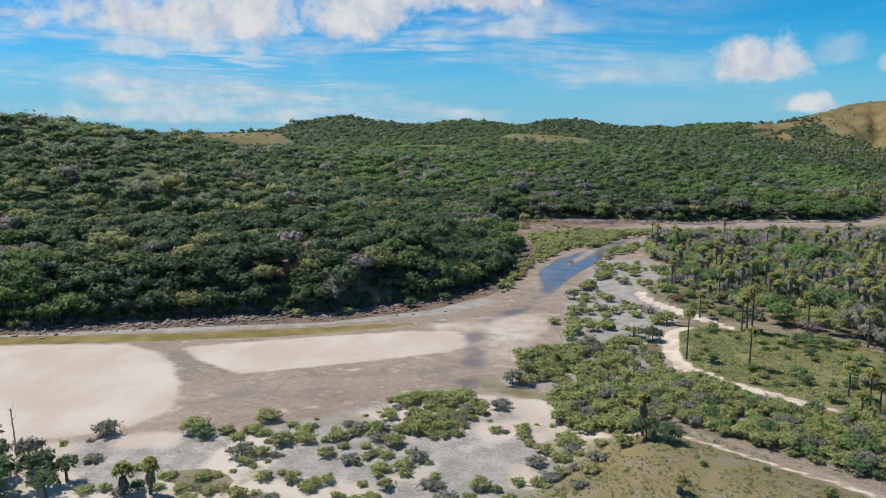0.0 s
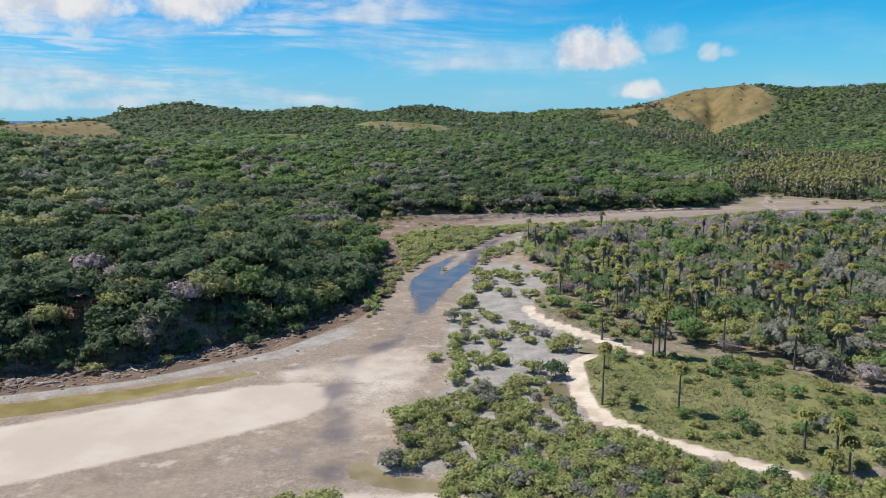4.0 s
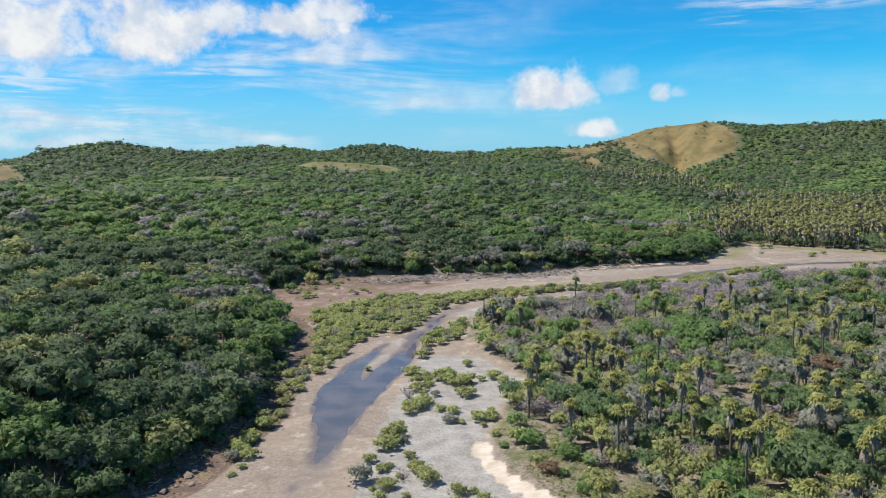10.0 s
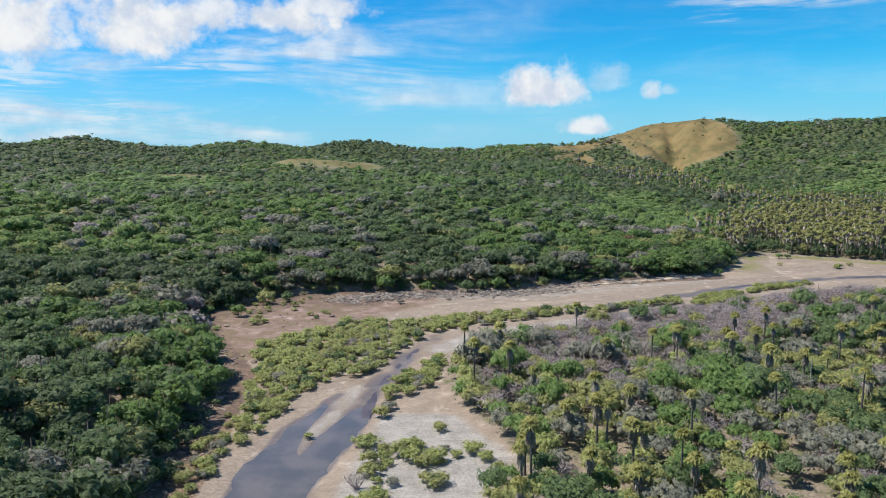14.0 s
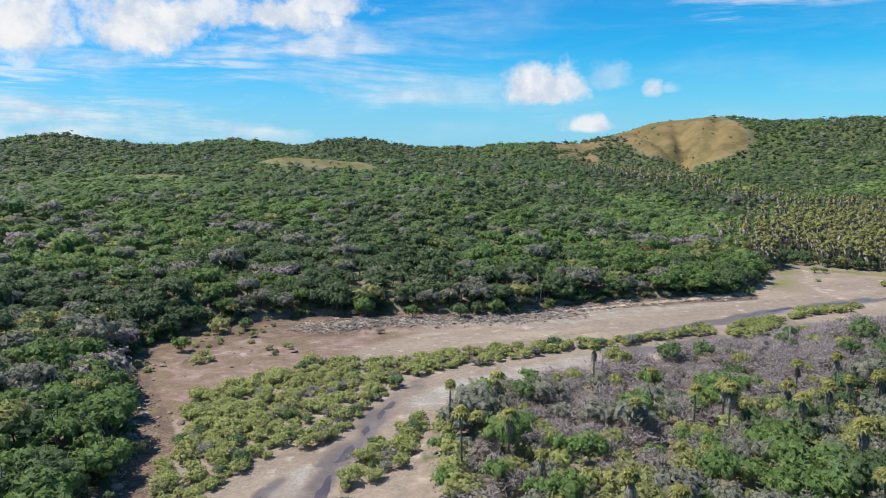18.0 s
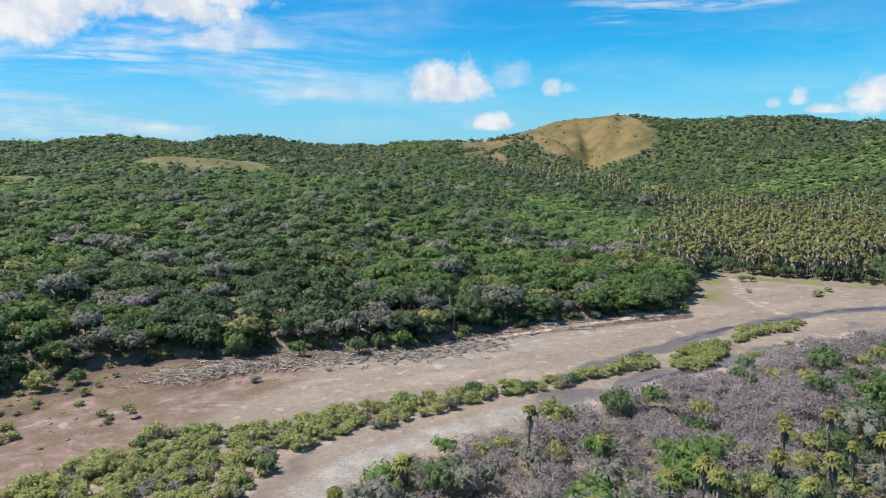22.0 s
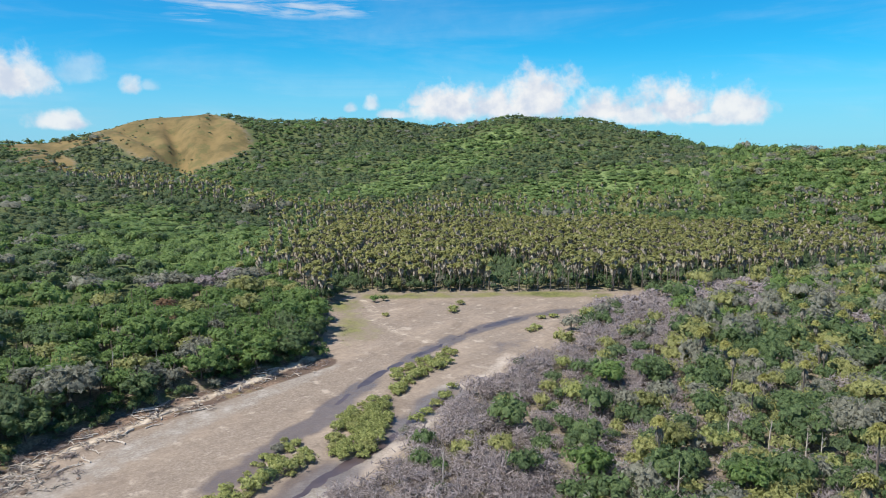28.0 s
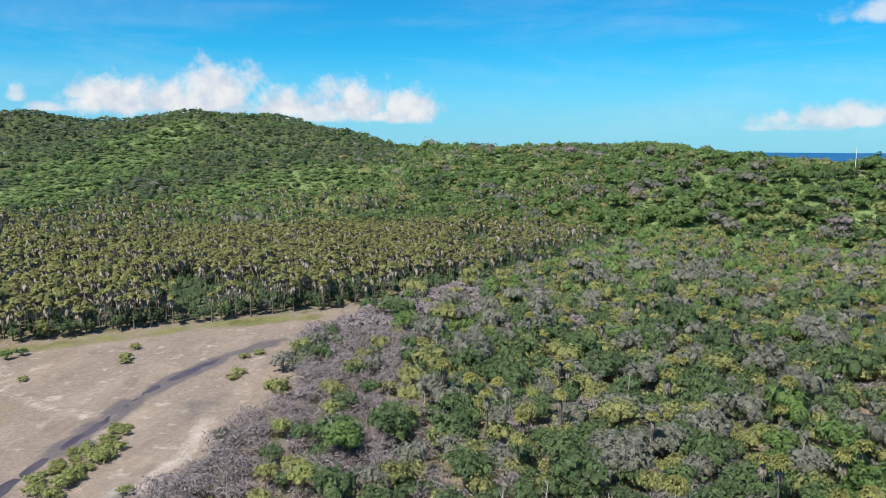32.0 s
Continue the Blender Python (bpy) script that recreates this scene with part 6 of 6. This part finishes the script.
def log_mesh(seed):
    """A bleached trunk lying down, with two broken stubs."""
    rng, s = np.random.default_rng(seed), Shape()
    sides, rows = 6, 5
    a = np.arange(sides) * 2 * math.pi / sides
    v = []
    for r in range(rows):
        f = r / (rows - 1)
        rad = 0.11 * (1 - 0.65 * f) * rng.uniform(0.85, 1.15)
        mid = np.array([(f - 0.5) * 2.0, 0.14 * math.sin(f * 5 + seed), 0.09 + 0.10 * f * rng.uniform(0, 1)])
        v += [mid + [0, math.cos(q) * rad, math.sin(q) * rad] for q in a]
    faces = []
    for r in range(rows - 1):
        for j in range(sides):
            b, c = r * sides + j, r * sides + (j + 1) % sides
            faces += [(b, c, c + sides), (b, c + sides, b + sides)]
    faces += [(0, j + 1, j) for j in range(1, sides - 1)]
    s.add(v, faces)
    roots = np.array([[-0.1, 0.03, 0.12], [0.35, -0.02, 0.12], [0.6, 0, 0.12]])
    s.add(*blade_set(rng, roots, roots + rng.normal(0, 1, (3, 3)) * [0.3, 0.4, 0.15] + [0.2, 0, 0.28], 0.04))
    return mesh_of("log", *s.arrays(), [DRIFTWOOD], smooth=False)


logs = [log_mesh(700 + k) for k in range(4)]


def build_driftwood():
    rng = np.random.default_rng(17)
    p = np.concatenate([
        along([(-20, 190), (-6, 194), (8, 196), (22, 198), (34, 206), (48, 211), (64, 215.5)], 80, 1.5, 18),
        along([(-80, 46), (-58, 58), (-40, 67), (-27, 83)], 26, 1.6, 19), along([(-24, 100), (-25, 135), (-37, 160)], 18, 1.4, 20),
    ])
    z = height(p)
    for i in range(len(p)):
        size = rng.uniform(0.45, 1.5)
        ob = new("driftwood_log", logs[i % 4])
        ob.matrix_world = Matrix.LocRotScale((p[i, 0], p[i, 1], z[i] - 0.01), Euler((0, 0, rng.uniform(0, 6.28))), (size, size * 0.9, size * 0.9))
        tagged(ob, "bleached grey driftwood log lying on the mud", "log", "driftwood")


build_driftwood()


dead_stem_meshes, dead_branch_meshes = [], []
for k in range(5):
    dead_stem_meshes.append(mesh_of("dead_stem", *grown_trunk(750 + k, 1.0, 0.085, 5, 0.1, 0), [DRIFTWOOD]))
    twig = Shape()
    twig.add(*blade_set(np.random.default_rng(760 + k), np.array([[0.0, 0, 0]]), np.array([[0.62, 0.1 * k - 0.2, 0.72]]), 0.04))
    dead_branch_meshes.append(mesh_of("dead_branch", *twig.arrays(), [DRIFTWOOD]))


def build_dead_wood():
    """Heaps of bleached sticks washed up under the wood."""
    rng = np.random.default_rng(61)
    p = np.concatenate([along([(-18, 189), (-6, 193.5), (6, 195.5), (18, 196), (28, 201.5)], 1000, 2.1, 62), along([(30, 204), (48, 210), (66, 215)], 60, 1.2, 63), along([(-30, 76), (-24, 92), (-22, 110), (-26, 140), (-36, 160)], 140, 1.3, 64)])
    sticks = []
    for k in range(6):
        shape = Shape()
        ends = unit(np.array([[1.0, 0.2 * k - 0.5, 0.04 * k], [0.3, 1.0, 0.15], [-0.8, 0.5, 0.05 * k]]))
        shape.add(*blade_set(rng, ends * -0.5 + [0, 0, 0.05], ends * 0.5 + [0, 0, 0.1], 0.05))
        sticks.append(shape.arrays())
    n = len(p)
    size = rng.uniform(0.5, 1.7, n)
    stand = Stand()
    stand.plant(sticks, rng.integers(0, 6, n), np.c_[p, height(p) + rng.uniform(0, 0.2, n)], rng.uniform(0, 6.28, n), size, size, np.zeros(n, int))
    stand.build("dead_wood", [DRIFTWOOD], "heaps of bleached grey sticks on the bank", "dead wood")


build_dead_wood()


def dead_trunk(x, y, tall, lean):
    """A standing dead stem with a few snapped branches."""
    rng = np.random.default_rng(int(abs(x * 7 + y)))
    k = int(rng.integers(0, 5))
    ob = thing("dead_tree", "bleached leafless dead trunk standing among the scrub", "dead tree", "dead trunks", x, y, float(height([(x, y)])[0]), rng.uniform(0, 6.28))
    part("trunk", dead_stem_meshes[k], ob, tall=tall)
    v = np.array([q.co[:] for q in dead_stem_meshes[k].vertices])
    top = v[-5:].mean(0)
    for j in range(5):
        f = rng.uniform(0.45, 0.95)
        limb = part("branch", dead_branch_meshes[j], ob)
        limb.matrix_local = Matrix.LocRotScale((top[0] * f * f, top[1] * f * f, tall * f), Euler((0, 0, rng.uniform(0, 6.28))), (rng.uniform(0.6, 1.2),) * 3)


rng_dead = np.random.default_rng(23)
for x, y, wide, tall, tone in (
    (-45.5, 10.5, 2.0, 2.6, DARK), (-43.0, 8.6, 2.0, 2.4, GREEN), (-41.0, 10.6, 1.9, 2.2, DARK), (-48.0, 12.0, 1.8, 2.8, GREY), (-38.6, 9.0, 1.6, 1.6, GREEN), (-50.5, 9.5, 2.0, 2.8, DARK),
    (-44.0, 12.8, 1.6, 2.0, GREY), (-39.5, 12.0, 1.4, 1.4, DARK),
):
    ob = thing("broadleaf_tree", f"small {TONE_WORDS[tone]} broadleaf tree on the near shore", "tree", "trees on the near shore", x, y, float(height([(x, y)])[0]), x)
    part("trunk", trunk_mesh("tree", 2, 1.0, 0.10, 3, BARK), ob, tall=tall * 1.1, wide=1.4)
    part("crown", crown_mesh("tree", int(-x) % 6, tone, NEAR_CROWNS), ob, lift=0.7, wide=wide, tall=tall)
for x, y, wide, tall, tone in (
    (88, 180, 3.0, 3.0, BRIGHT), (93, 178, 2.6, 2.8, GREEN), (66, 165, 2.8, 3.0, BRIGHT), (78, 164, 2.6, 2.6, OLIVE), (62, 169, 2.2, 2.4, GREEN), (75, 154.5, 2.8, 2.8, BRIGHT), (84, 172, 2.2, 2.4, OLIVE),
):
    ob = thing("broadleaf_tree", f"round {TONE_WORDS[tone]} broadleaf tree among grey bushes", "tree", "trees of the grove", x, y, float(height([(x, y)])[0]), x)
    part("trunk", trunk_mesh("tree", 3, 1.0, 0.10, 3, BARK), ob, tall=tall * 1.1, wide=1.4)
    part("crown", crown_mesh("tree", int(x) % 6, tone, NEAR_CROWNS), ob, lift=0.8, wide=wide, tall=tall)
dead_trunk(-49.6, 14.0, 5.2, 0.05)
dead_trunk(-47.2, 14.4, 4.4, 0.1)
for x, y in scatter([(14, 150), (40, 120), (110, 140), (130, 190), (100, 194), (60, 182), (28, 165)], 10.5, 0.8, 24):
    if fold([(x, y)], BED)[0] > 1.5:
        dead_trunk(float(x), float(y), float(rng_dead.uniform(2.4, 4.6)), 0.12)
for x, y in scatter([(-30, 200), (20, 204), (64, 222), (40, 220)], 6.0, 0.8, 25):
    dead_trunk(float(x), float(y), float(rng_dead.uniform(2.2, 3.8)), 0.2)

# the slim white mast on the far headland by the sea
mast_foot = float(height([(306.0, 124.5)])[0])
mast = thing("mast", "slim white mast on the far headland", "mast", "", 306.0, 124.5, mast_foot)
part("pole", mesh_of("mast_pole", *grown_trunk(800, 1.0, 0.35, 8, 0.0, 0), [MAST_PAINT], smooth=True), mast, "white painted pole", wide=0.4, tall=max(32.2 - mast_foot, 6.0))
